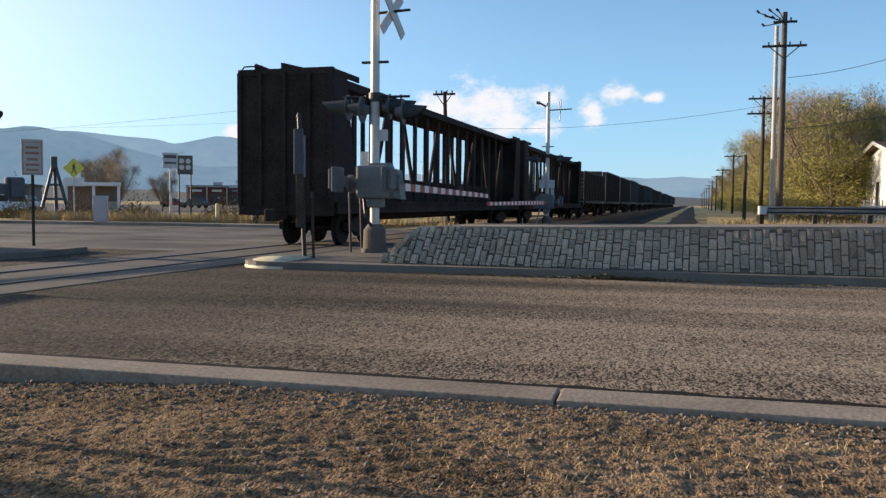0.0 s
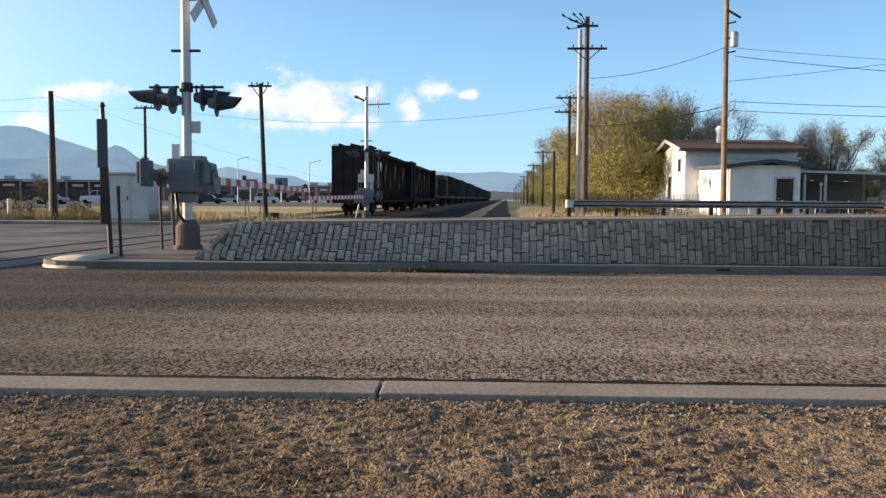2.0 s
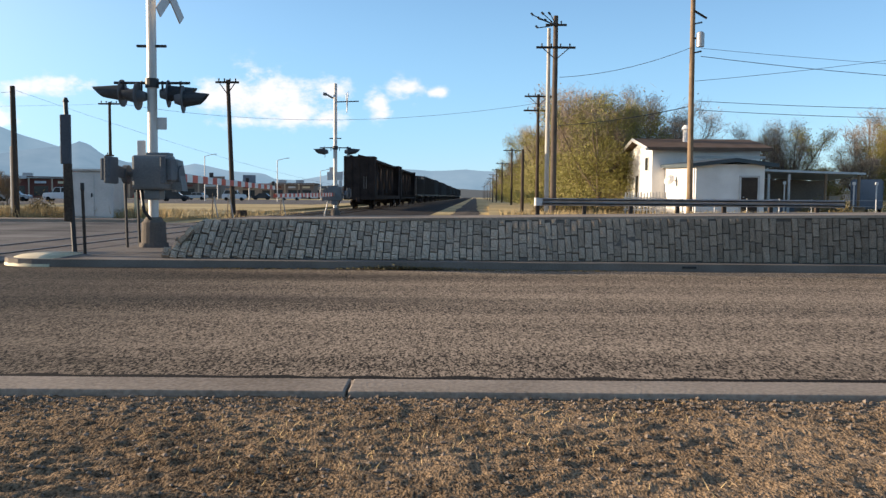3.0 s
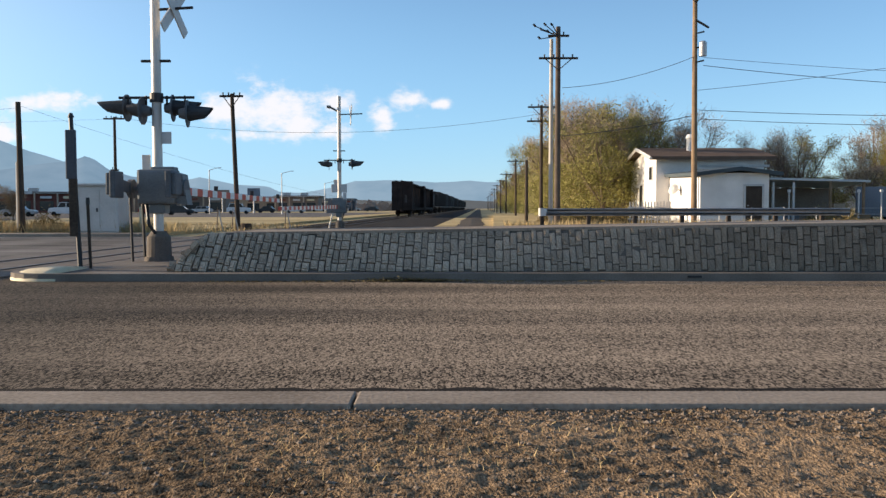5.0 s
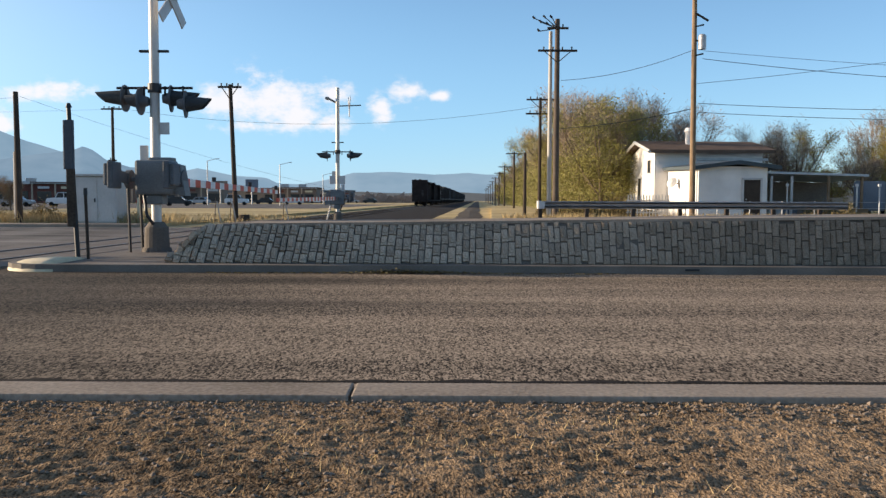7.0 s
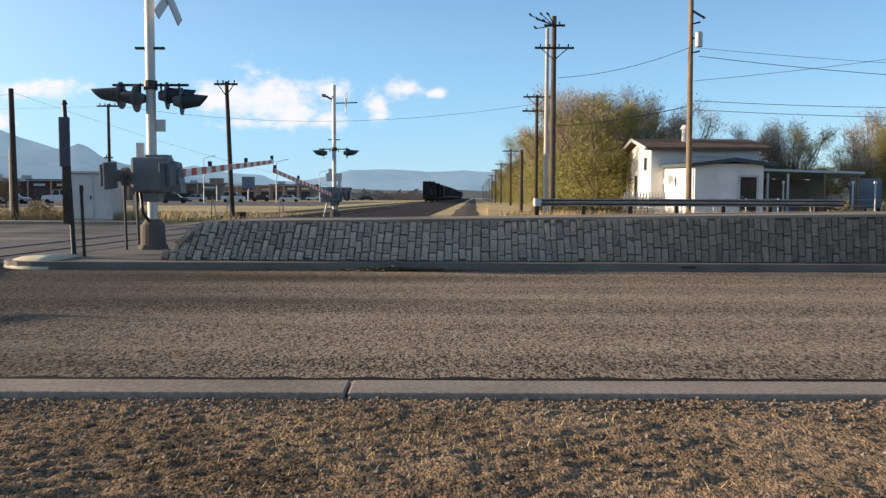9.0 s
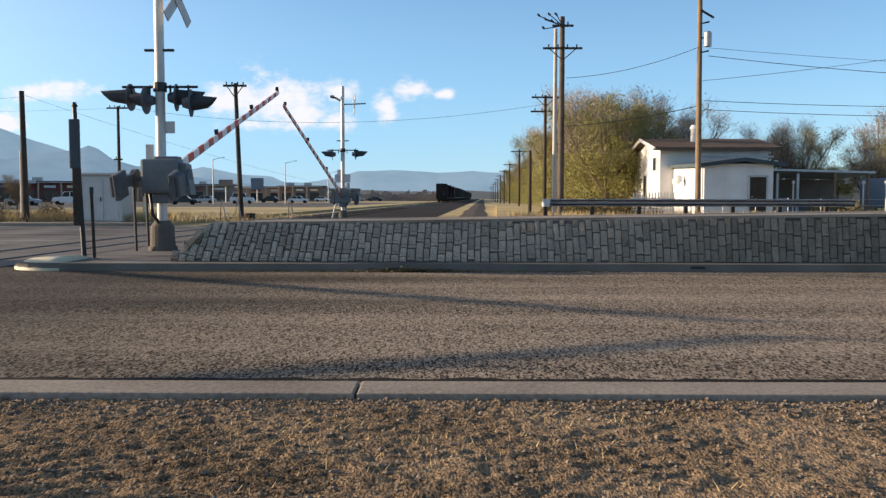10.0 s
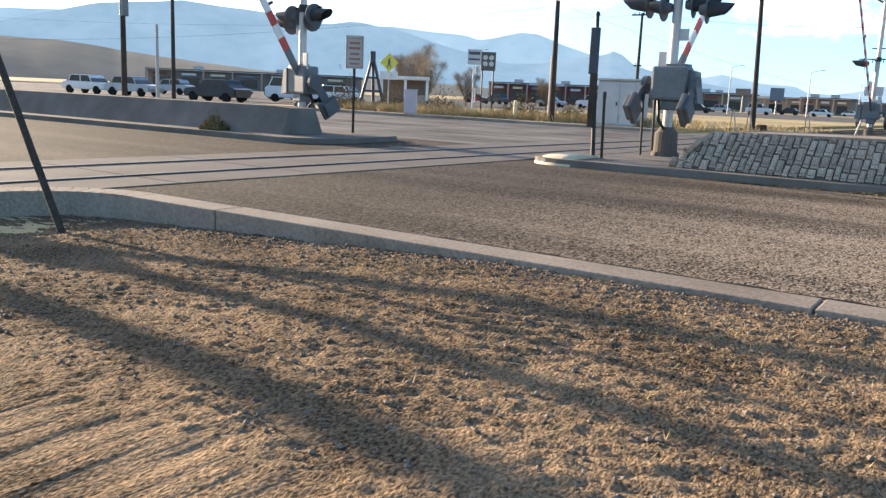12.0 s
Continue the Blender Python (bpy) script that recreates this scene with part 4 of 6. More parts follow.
# ---- posts, signs, cabinet by the crossing ----
def build_posts():
    p = thing("sign_post", (-6.73, 15.5, 0.13), "dark steel post with a narrow sign seen edge-on", "post")
    bm = nb()
    tube(bm, (0, 0, 0), (-0.12, 0, 2.80), 0.045, 0.04, 10)
    tube(bm, (-0.115, 0, 2.78), (-0.118, 0, 2.86), 0.06, 0.03, 10)
    part("post", bm, BLACK_METAL, p)
    bm = nb()
    box(bm, (0.19, 0.07, 0.90), (-0.115, -0.03, 2.10), None, 0.02)
    part("sign", bm, BLUE_METAL, p)
    bm = nb()
    box(bm, (0.155, 0.06, 1.06), (-0.09, -0.03, 1.13), None, 0.02)
    part("lower_sign", bm, DARK_WOOD, p)
    for x, y, h, c in ((-6.54, 15.5, 1.18, DARK_WOOD), (-6.5, 17.5, 1.2, BLACK_METAL), (-6.35, 17.8, 1.1, BLACK_METAL)):
        q = thing("marker_post", (x, y, 0.13), "thin marker post on the traffic island", "post", "marker posts")
        bm = nb()
        tube(bm, (0, 0, 0), (-0.03, 0, h), 0.03, 0.03, 8)
        part("post", bm, c, q)
        bm = nb()
        tube(bm, (-0.03, 0, h), (-0.03, 0, h + 0.13), 0.04, 0.035, 8)
        part("cap", bm, BLACK_METAL, q)
    c = thing("signal_cabinet", (-15.75, 38.9, 0.06), "pale grey railway signal cabinet on the grass", "cabinet")
    bm = nb()
    box(bm, (2.0, 1.7, 2.15), (0, 0, 1.12), None, 0.10)
    part("body", bm, CABINET_GREY, c)
    bm = nb()
    box(bm, (2.2, 1.9, 0.10), (0, 0, 2.24), None, 0.02)
    part("roof", bm, CABINET_GREY, c)
    bm = nb()
    box(bm, (0.9, 0.03, 1.85), (-0.3, -0.862, 1.08), None, 0.006)
    part("door", bm, CABINET_GREY, c)
    bm = nb()
    box(bm, (0.05, 0.06, 0.18), (0.05, -0.89, 1.1), None, 0.01)
    part("handle", bm, BLACK_METAL, c)


def plate_sign(at, turn, post_h, w, h, mat, label, bars=(), diamond=False, ink=SIGN_INK, post_mat=GALVANISED):
    r = thing("road_sign", pose(*at, 0, 0, turn), label, "road sign")
    bm = nb()
    box(bm, (0.07, 0.05, post_h), (0, 0, post_h / 2), None, 0.006)
    part("post", bm, post_mat, r)
    bm = nb()
    m = pose(0, 0, 0, 0, 45, 0) if diamond else None
    box(bm, (w, 0.02, h), (0, -0.04, post_h - h / 2 * (1.0 if diamond else 0.95)), m, 0.006)
    part("plate", bm, mat, r)
    for bx, bz, bw, bh in bars:
        bm = nb()
        box(bm, (bw, 0.006, bh), (bx, -0.055, post_h - h / 2 + bz), None)
        part("bar", bm, ink, r)
    return r


def build_signs():
    rows4 = [(0, 0.25, 0.28, 0.06), (0, 0.12, 0.30, 0.06), (0, -0.03, 0.24, 0.06), (0, -0.16, 0.30, 0.06), (0, -0.28, 0.26, 0.05),
             (0, 0.37, 0.42, 0.015), (0, -0.37, 0.42, 0.015), (-0.2, 0, 0.015, 0.74), (0.2, 0, 0.015, 0.74)]
    plate_sign((-14.45, 17.15, 0.13), 40, 2.52, 0.47, 0.85, PLATE_TAN, "tan-white regulation sign with rust-red lettering on a dark post", rows4, False, RUST_INK, DARK_WOOD)
    plate_sign((-24.2, 38.6, 0.06), 38, 3.6, 0.75, 0.8, WHITE_SIGN, "white road sign with bars of lettering by the road", [(0, 0.22, 0.6, 0.16), (0, -0.1, 0.6, 0.1)])
    s = plate_sign((-29.95, 38.6, 0.06), 38, 3.22, 0.75, 0.75, YELLOW_SIGN, "yellow diamond crossing warning sign on a post", (), True)
    bm = nb()
    tube(bm, (0.02, -0.06, 3.06), (0.02, -0.055, 3.07), 0.055, 0.055, 10)
    box(bm, (0.09, 0.012, 0.26), (0, -0.06, 2.90), pose(0, 0, 0, 0, 8, 0))
    box(bm, (0.055, 0.012, 0.27), (-0.06, -0.06, 2.68), pose(0, 0, 0, 0, 22, 0))
    box(bm, (0.055, 0.012, 0.27), (0.07, -0.06, 2.68), pose(0, 0, 0, 0, -20, 0))
    box(bm, (0.22, 0.012, 0.045), (0.02, -0.06, 2.91), pose(0, 0, 0, 0, 30, 0))
    part("symbol", bm, SIGN_INK, s)
    # tall shop sign on two posts
    g = thing("pylon_sign", pose(-36.3, 60, 0.06, 0, 0, 35), "dark shop pylon sign with two round marks on two posts", "sign")
    for x in (-0.45, 0.45):
        bm = nb()
        tube(bm, (x, 0, 0), (x, 0, 3.3), 0.06, 0.06, 8)
        part("post", bm, BLACK_METAL, g)
    bm = nb()
    box(bm, (1.2, 0.25, 1.5), (0, 0, 4.0), None, 0.03)
    part("panel", bm, SIGN_INK, g)
    for x, z in ((-0.25, 4.3), (0.25, 4.3), (-0.25, 3.8), (0.25, 3.8)):
        bm = nb()
        tube(bm, (x, -0.125, z), (x, -0.14, z), 0.2, 0.2, 14)
        part("mark", bm, WHITE_SIGN, g)


# ---- poles and wires ----
def utility_pole(x, y, z, h, r, mat, arms=(), label="", lean=0.0, lamp=None):
    p = thing("utility_pole", pose(x, y, z), label, "utility pole", "utility poles")
    bm = nb()
    tube(bm, (0, 0, -0.1), (lean, 0, h), r, r * 0.72, 14)
    part("pole", bm, mat, p)
    for az, aw, brace in arms:
        bm = nb()
        box(bm, (aw, 0.10, 0.11), (lean * az / h, -r, az), None, 0.01)
        part("crossarm", bm, DARK_WOOD, p)
        if brace:
            for s in (-1, 1):
                bm = nb()
                tube(bm, (lean * az / h + s * aw * 0.33, -r, az - 0.04), (lean * az / h, -r, az - 0.62), 0.025, 0.025, 6)
                part("brace", bm, DARK_WOOD, p)
        k = 4 if aw > 1.2 else 2
        for i in range(k):
            bm = nb()
            u = (i + 0.5) / k - 0.5
            tube(bm, (lean * az / h + u * aw * 0.95, -r, az + 0.05), (lean * az / h + u * aw * 0.95, -r, az + 0.20), 0.03, 0.045, 8)
            part("insulator", bm, BLACK_METAL, p)
    return p


def wire(a, b, sag, r=0.012, label="thin black overhead wire"):
    pts = []
    for i in range(21):
        u = i / 20
        q = Vector(a).lerp(Vector(b), u)
        q.z -= sag * 4 * u * (1 - u)
        pts.append(q)
    bm = nb()
    for p, q in zip(pts, pts[1:]):
        tube(bm, p, q, r, r, 5, False)
    tagged(part("wire", bm, CABLE), label, "wire", "overhead wires")


def build_poles():
    big = utility_pole(6.0, 44.5, 0.3, 10.4, 0.17, WOOD_GREY, ((8.74, 2.05, True), (9.9, 1.1, False)), "tall dark wooden power pole with crossarms and insulators")
    for s, zz in ((-0.5, 10.1), (-0.85, 10.2), (-1.2, 10.4), (-0.3, 10.45), (-0.65, 10.45), (-0.95, 9.75)):
        bm = nb()
        tube(bm, (0, -0.1, 9.9), (s, -0.1, zz), 0.025, 0.025, 6)
        tube(bm, (s, -0.1, zz), (s - 0.12, -0.1, zz + 0.12), 0.06, 0.05, 8)
        part("fuse_cutout", bm, BLACK_METAL, big)
    utility_pole(5.74, 45.2, 0.3, 9.9, 0.13, PALE_POLE, (), "paler wooden pole close beside the power pole")
    tp = utility_pole(12.86, 43.2, 0.3, 12.3, 0.16, WOOD_POLE, ((11.9, 1.6, True),), "tall brown wooden pole with a transformer", -0.1)
    bm = nb()
    tube(bm, (0.30, -0.1, 8.62), (0.30, -0.1, 9.30), 0.20, 0.20, 18)
    tube(bm, (0.30, -0.1, 9.30), (0.30, -0.1, 9.38), 0.20, 0.11, 18)
    part("transformer", bm, GALVANISED, tp, "grey transformer can")
    bm = nb()
    box(bm, (0.35, 0.06, 0.08), (0.12, -0.1, 9.05), None, 0.01)
    part("bracket", bm, DARK_WOOD, tp)
    bm = nb()
    box(bm, (0.8, 0.08, 0.10), (0.25, -0.1, 10.25), pose(0, 0, 0, 0, 30, 0), 0.01)
    part("brace_arm", bm, DARK_WOOD, tp)
    for z in (8.3, 9.75):
        bm = nb()
        tube(bm, (-0.08, -0.1, z), (0.36, -0.12, z + 0.1), 0.03, 0.045, 8)
        part("insulator", bm, BLACK_METAL, tp)
    utility_pole(6.65, 57.5, 0.3, 7.9, 0.13, DARK_WOOD, ((7.75, 1.9, True), (6.8, 2.0, False)), "dark telegraph pole with two crossarms")
    sp = utility_pole(4.45, 45.3, 0.2, 3.6, 0.10, DARK_WOOD, (), "short dark wooden post beside the railway path")
    for i, (y, h) in enumerate(((97, 6.8), (133, 6.7), (168, 6.8), (205, 6.8), (245, 6.8), (290, 6.8), (340, 6.9), (400, 6.9), (470, 7))):
        utility_pole(4.1 + 0.0431 * y, y, 0.0, h, 0.13, DARK_WOOD, ((h - 0.25, 2.0, True),), "dark telegraph pole with one crossarm beside the track")
    utility_pole(-11.1, 45.3, 0.0, 7.35, 0.14, DARK_WOOD, ((7.2, 1.25, True),), "brown wooden pole with a small crossarm on the grass", -0.25)
    q = utility_pole(-19.3, 38.4, 0.06, 6.0, 0.15, DARK_WOOD, (), "cut-off dark wooden pole beside the road", -0.05)
    utility_pole(-19.55, 38.6, 0.06, 3.3, 0.10, PALE_POLE, (), "short pale pole beside a dark wooden pole")
    b = utility_pole(-23.6, 60.5, 0.06, 7.7, 0.13, DARK_WOOD, ((7.55, 1.5, False), (3.9, 0.6, False)), "dark pole with crossarm before the shops")
    utility_pole(-17.0, 3.75, -0.1, 9.0, 0.17, WOOD_POLE, (), "thick brown wooden pole beside the street")
    tall = utility_pole(-54.5, 38.6, 0.06, 11.5, 0.22, DARK_WOOD, ((11.0, 2.2, True),), "tall dark wooden pole with a box beside the road")
    bm = nb()
    box(bm, (0.5, 0.45, 1.3), (0.3, -0.1, 6.4), None, 0.05)
    part("box", bm, GREY_BOX, tall)
    lp = utility_pole(-50.2, 39.6, 0.06, 9.0, 0.16, DARK_WOOD, ((8.8, 1.2, False),), "dark wooden pole carrying a street lamp arm")
    bm = nb()
    tube(bm, (0, 0, 7.0), (-1.9, -0.3, 7.4), 0.05, 0.05, 8)
    box(bm, (0.6, 0.25, 0.14), (-2.1, -0.3, 7.4), None, 0.04)
    part("lamp_arm", bm, GALVANISED, lp)
    utility_pole(-51.2, 39.0, 0.06, 5.2, 0.14, PALE_POLE, (), "short pale post beside a dark pole")
    # guy wire with its guard
    g = thing("guy_wire", (-6.62, 3.9, -0.14), "slanting guy wire in a dull brown guard", "guy wire")
    bm = nb()
    tube(bm, (0, 0, 0), (-1.55, 0.15, 2.1), 0.035, 0.035, 8)
    part("guard", bm, DARK_WOOD, g)
    bm = nb()
    tube(bm, (-1.55, 0.15, 2.1), (-9.9, 0.1, 8.4), 0.01, 0.01, 6)
    part("strand", bm, CABLE, g)
    # wires
    wire((6.2, 44.3, 7.5), (12.75, 43.1, 8.9), 0.3, 0.014)
    wire((6.2, 44.3, 5.0), (13.0, 43.2, 6.0), 0.15, 0.022, "thick pale service cable")
    for z, zz in ((6.2, 6.5), (5.75, 5.95)):
        wire((13.05, 43.1, z), (45, 42, zz), 0.5, 0.015)
    wire((13.2, 43.1, 8.45), (46, 42, 7.2), 0.7, 0.016)
    wire((13.2, 43.1, 8.85), (46, 42, 7.4), 0.4, 0.010)
    wire((12.95, 43.1, 7.2), (46, 45, 12.9), 0.6, 0.012)
    wire((6.6, 57.4, 7.6), (-23.6, 60.4, 7.75), 1.2, 0.011)
    wire((-19.3, 38.4, 5.9), (-6.0, 80, 1.6), 0.6, 0.006)
    wire((-19.3, 38.4, 5.8), (-60, 30, 3.6), 0.6, 0.006)
    wire((-23.6, 60.4, 7.6), (-80, 40, 6.4), 0.8, 0.006)


# ---- guardrail ----
def build_guardrail():
    g = thing("guardrail", (0, 35.0, 0.34), "galvanised steel guardrail with a pale rounded end", "guardrail")
    prof = [(0.0, 0.50), (-0.05, 0.55), (-0.05, 0.60), (0.0, 0.655), (-0.05, 0.71), (-0.05, 0.76), (0.0, 0.81)]
    bm = nb()
    rings = []
    for x in (4.1, 8, 12, 16.9):
        rings.append([bm.verts.new((x, y, z + 0.06)) for y, z in prof])
    for a, b in zip(rings, rings[1:]):
        for i in range(6):
            bm.faces.new((a[i], b[i], b[i + 1], a[i + 1]))
    bmesh.ops.solidify(bm, geom=bm.faces[:], thickness=0.012)
    part("beam", bm, GALVANISED, g)
    bm = nb()
    tube(bm, (4.04, 0.0, 0.55), (4.04, 0.0, 0.88), 0.10, 0.10, 16)
    box(bm, (0.22, 0.05, 0.30), (4.16, -0.07, 0.71), pose(0, 0, 0, 0, 8, 0), 0.01)
    part("end_terminal", bm, WHITE_SIGN, g, "pale rounded end terminal")
    for k in range(7):
        bm = nb()
        box(bm, (0.16, 0.16, 0.86), (4.1 + 1.95 * k, 0.12, 0.40), None, 0.01)
        part("post", bm, DARK_WOOD, g)


# ---- house ----
def window(root, x, y, z, w, h, face="y"):
    win = new("window")
    win.parent = root
    win.matrix_basis = pose(x, y, z, 0, 0, 0 if face == "y" else -90)
    bm = nb()
    for s in (-1, 1):
        box(bm, (0.08, 0.08, h + 0.16), (s * (w / 2 + 0.04), 0, 0), None, 0.006)
        box(bm, (w, 0.08, 0.08), (0, 0, s * (h / 2 + 0.04)), None, 0.006)
    part("frame", bm, WHITE_SIGN, win)
    bm = nb()
    box(bm, (w, 0.02, h), (0, 0.0, 0))
    part("pane", bm, GLASS_DARK, win)


def build_house():
    h = thing("house", (0, 0, 0.30), "white house with brown low gable roof and a lean-to", "house")
    bm = nb()
    # main block, gable towards -x
    x0, x1, y0, y1, e, r = 12.6, 19.0, 50.0, 56.5, 3.8, 4.42
    a = [bm.verts.new((x0, y, z)) for y, z in ((y0, -0.2), (y1, -0.2), (y1, e), ((y0 + y1) / 2, r), (y0, e))]
    b = [bm.verts.new((x1, v.co.y, v.co.z)) for v in a]
    bm.faces.new(a), bm.faces.new(b)
    for i in range(5):
        bm.faces.new((a[i], a[(i + 1) % 5], b[(i + 1) % 5], b[i]))
    bmesh.ops.recalc_face_normals(bm, faces=bm.faces[:])
    part("wall", bm, WHITE_WALL, h)
    bm = nb()
    m = (y0 + y1) / 2
    for ya, yb in ((y0 - 0.55, m), (y1 + 0.55, m)):
        za = e - 0.06
        vs = []
        for x in (x0 - 0.45, x1 + 0.55):
            vs.append([bm.verts.new((x, ya, za)), bm.verts.new((x, yb, r + 0.08)), bm.verts.new((x, yb, r + 0.26)), bm.verts.new((x, ya, za + 0.2))])
        p, q = vs
        bm.faces.new(p), bm.faces.new(q)
        for i in range(4):
            bm.faces.new((p[i], p[(i + 1) % 4], q[(i + 1) % 4], q[i]))
    bmesh.ops.recalc_face_normals(bm, faces=bm.faces[:])
    part("roof", bm, ROOF_BROWN, h)
    bm = nb()
    for ya, yb in ((y0 - 0.6, m), (y1 + 0.6, m)):
        tube(bm, (x0 - 0.47, ya, e + 0.02), (x0 - 0.47, yb, r + 0.17), 0.11, 0.11, 4)
    part("bargeboard", bm, WHITE_SIGN, h)
    bm = nb()
    tube(bm, (15.2, 52, 4.0), (15.2, 52, 5.22), 0.24, 0.24, 16)
    tube(bm, (15.2, 52, 5.18), (15.2, 52, 5.42), 0.34, 0.20, 16)
    part("chimney", bm, WHITE_WALL, h, "white round roof vent")
    # lean-to
    bm = nb()
    box(bm, (3.6, 6.0, 2.85), (15.2, 47.0, 1.32))
    part("lean_to_wall", bm, WHITE_WALL, h)
    bm = nb()
    vs = []
    for x, z in ((13.1, 2.56), (15.4, 2.86), (17.6, 2.58)):
        vs.append([bm.verts.new((x, y, z + d)) for y, d in ((43.6, 0), (49.95, 0.16), (49.95, 0.34), (43.6, 0.2))])
    for p, q in zip(vs, vs[1:]):
        for i in range(4):
            bm.faces.new((p[i], p[(i + 1) % 4], q[(i + 1) % 4], q[i]))
    bm.faces.new(vs[0]), bm.faces.new(vs[-1])
    bmesh.ops.recalc_face_normals(bm, faces=bm.faces[:])
    part("lean_to_roof", bm, ROOF_TEAL, h)
    d = new("door")
    d.parent = h
    d.matrix_basis = pose(16.2, 43.97, 1.05)
    bm = nb()
    box(bm, (0.85, 0.06, 2.0), (0, 0, 0), None, 0.008)
    part("leaf", bm, DARK_WOOD, d)
    bm = nb()
    for s in (-0.48, 0.48):
        box(bm, (0.10, 0.08, 2.1), (s, 0, 0.03), None, 0.006)
    box(bm, (1.05, 0.08, 0.10), (0, 0, 1.06), None, 0.006)
    part("frame", bm, WHITE_SIGN, d)
    bm = nb()
    tube(bm, (-0.32, -0.03, -0.02), (-0.32, -0.10, -0.02), 0.03, 0.03, 8)
    part("handle", bm, GALVANISED, d)
    window(h, 12.59, 51.2, 3.0, 0.7, 0.75, "x")
    window(h, 12.59, 53.6, 1.5, 0.8, 1.7, "x")
    window(h, 13.39, 45.2, 1.1, 0.5, 0.6, "x")
    bm = nb()
    box(bm, (4.2, 0.06, 0.14), (17.2, 49.96, 3.4), None, 0.01)
    part("trim_board", bm, GALVANISED, h)
    # dish on the corner
    s = thing("satellite_dish", (12.95, 47.6, 2.3), "white satellite dish on the wall corner", "satellite dish")
    bm = nb()
    bmesh.ops.create_cone(bm, cap_ends=True, segments=20, radius1=0.33, radius2=0.12, depth=0.13, matrix=pose(0, 0, 0, 65, 0, -50))
    part("dish", bm, WHITE_SIGN, s)
    bm = nb()
    tube(bm, (0.45, 0, -0.1), (0, 0, 0), 0.03, 0.03, 8)
    part("arm", bm, GALVANISED, s)
    # carport
    c = thing("carport", (0, 0, 0.30), "low metal carport with pale roof on posts", "carport")
    bm = nb()
    box(bm, (5.6, 4.5, 0.12), (20.2, 47.6, 2.3), pose(0, 0, 0, -3, 1.5, 0), 0.01)
    part("roof", bm, GALVANISED, c)
    for x in (17.8, 18.9, 20.9, 22.7):
        bm = nb()
        box(bm, (0.12, 0.12, 2.4), (x, 45.5, 1.1), None, 0.01)
        part("post", bm, WOOD_POLE if x > 20 else WHITE_SIGN, c)
    bm = nb()
    box(bm, (5.2, 0.1, 2.1), (20.2, 49.7, 1.0), None, 0.01)
    part("back_wall", bm, BROWN_WALL, c)
    b = thing("storage_bench", (20.6, 46.2, 0.3), "pale wooden crate under the carport", "crate")
    bm = nb()
    box(bm, (1.0, 0.6, 0.75), (0, 0, 0.4), None, 0.02)
    part("body", bm, TAN_WALL, b)
    for x, y, w, d, z, m, label, name in ((18.4, 46.6, 0.7, 0.5, 0.9, WHITE_SIGN, "white cupboard under the carport", "cupboard"), (19.4, 47.2, 0.9, 0.6, 0.6, BLUE_GREY, "blue-grey storage chest under the carport", "chest"),
                                           (21.7, 46.4, 0.6, 0.6, 1.1, TAN_WALL, "stacked tan cartons under the carport", "carton"), (22.3, 45.0, 0.9, 0.35, 0.5, WOOD_POLE, "low wooden planter before the carport", "planter")):
        b = thing(name, (x, y, 0.3), label, name)
        bm = nb()
        box(bm, (w, d, z), (0, 0, z / 2), None, 0.03)
        part("body", bm, m, b)
        bm = nb()
        box(bm, (w + 0.06, d + 0.06, 0.05), (0, 0, z + 0.02), None, 0.012)
        part("lid", bm, m, b)
    for x in (18.3, 22.0, 23.2):
        b = thing("garden_post", (x, 44.6, 0.3), "thin pale garden post by the carport", "post", "garden posts")
        bm = nb()
        tube(bm, (0, 0, 0), (0, 0, 1.75), 0.04, 0.04, 8)
        part("post", bm, WHITE_SIGN, b)
        bm = nb()
        box(bm, (0.16, 0.10, 0.16), (0, 0, 1.8), None, 0.03)
        part("lamp_head", bm, WHITE_SIGN, b)
    # caravan
    v = thing("caravan", pose(26.2, 51.5, 0.3, 0, 0, 63), "dull white parked camper with dark awning edge", "camper")
    bm = nb()
    prism(bm, [(-3.0, 0.5), (2.6, 0.5), (3.0, 1.0), (2.7, 2.3), (2.2, 2.75), (-3.0, 2.75)], -1.1, 1.1)
    bmesh.ops.bevel(bm, geom=bm.edges[:], offset=0.1, segments=2, affect="EDGES")
    part("body", bm, BLUE_GREY, v)
    bm = nb()
    box(bm, (4.0, 0.02, 0.10), (-0.3, -1.12, 1.15))
    part("stripe", bm, PAINT_DARK, v)
    for x in (-1.6, -0.2):
        bm = nb()
        box(bm, (0.8, 0.03, 0.6), (x, -1.11, 1.85), None, 0.01)
        part("window", bm, GLASS_DARK, v)
    for x in (-0.5, 0.4):
        bm = nb()
        tube(bm, (x, -1.05, 0.36), (x, -0.8, 0.36), 0.36, 0.36, 18)
        part("wheel", bm, TYRE, v)
    v.scale = (0.78, 0.78, 0.78)
    # wire fence in front
    f = thing("fence", (0, 41.5, 0.30), "low wire fence with thin steel posts", "fence")
    for k in range(12):
        bm = nb()
        tube(bm, (10.4 + 1.6 * k, 0, 0), (10.4 + 1.6 * k, 0, 0.95), 0.02, 0.025, 8)
        part("post", bm, GALVANISED, f)
    p = thing("picket_fence", (0, 46.5, 0.30), "short grey picket fence beside the house gable", "fence")
    for k in range(14):
        bm = nb()
        box(bm, (0.07, 0.025, 1.25 + 0.05 * (k % 3)), (10.3 + 0.17 * k, 0, 0.62), None)
        part("picket", bm, WHITE_SIGN, p)
    for z in (0.3, 0.95):
        bm = nb()
        box(bm, (2.4, 0.04, 0.07), (11.4, 0.035, z), None)
        part("rail", bm, WHITE_SIGN, p)
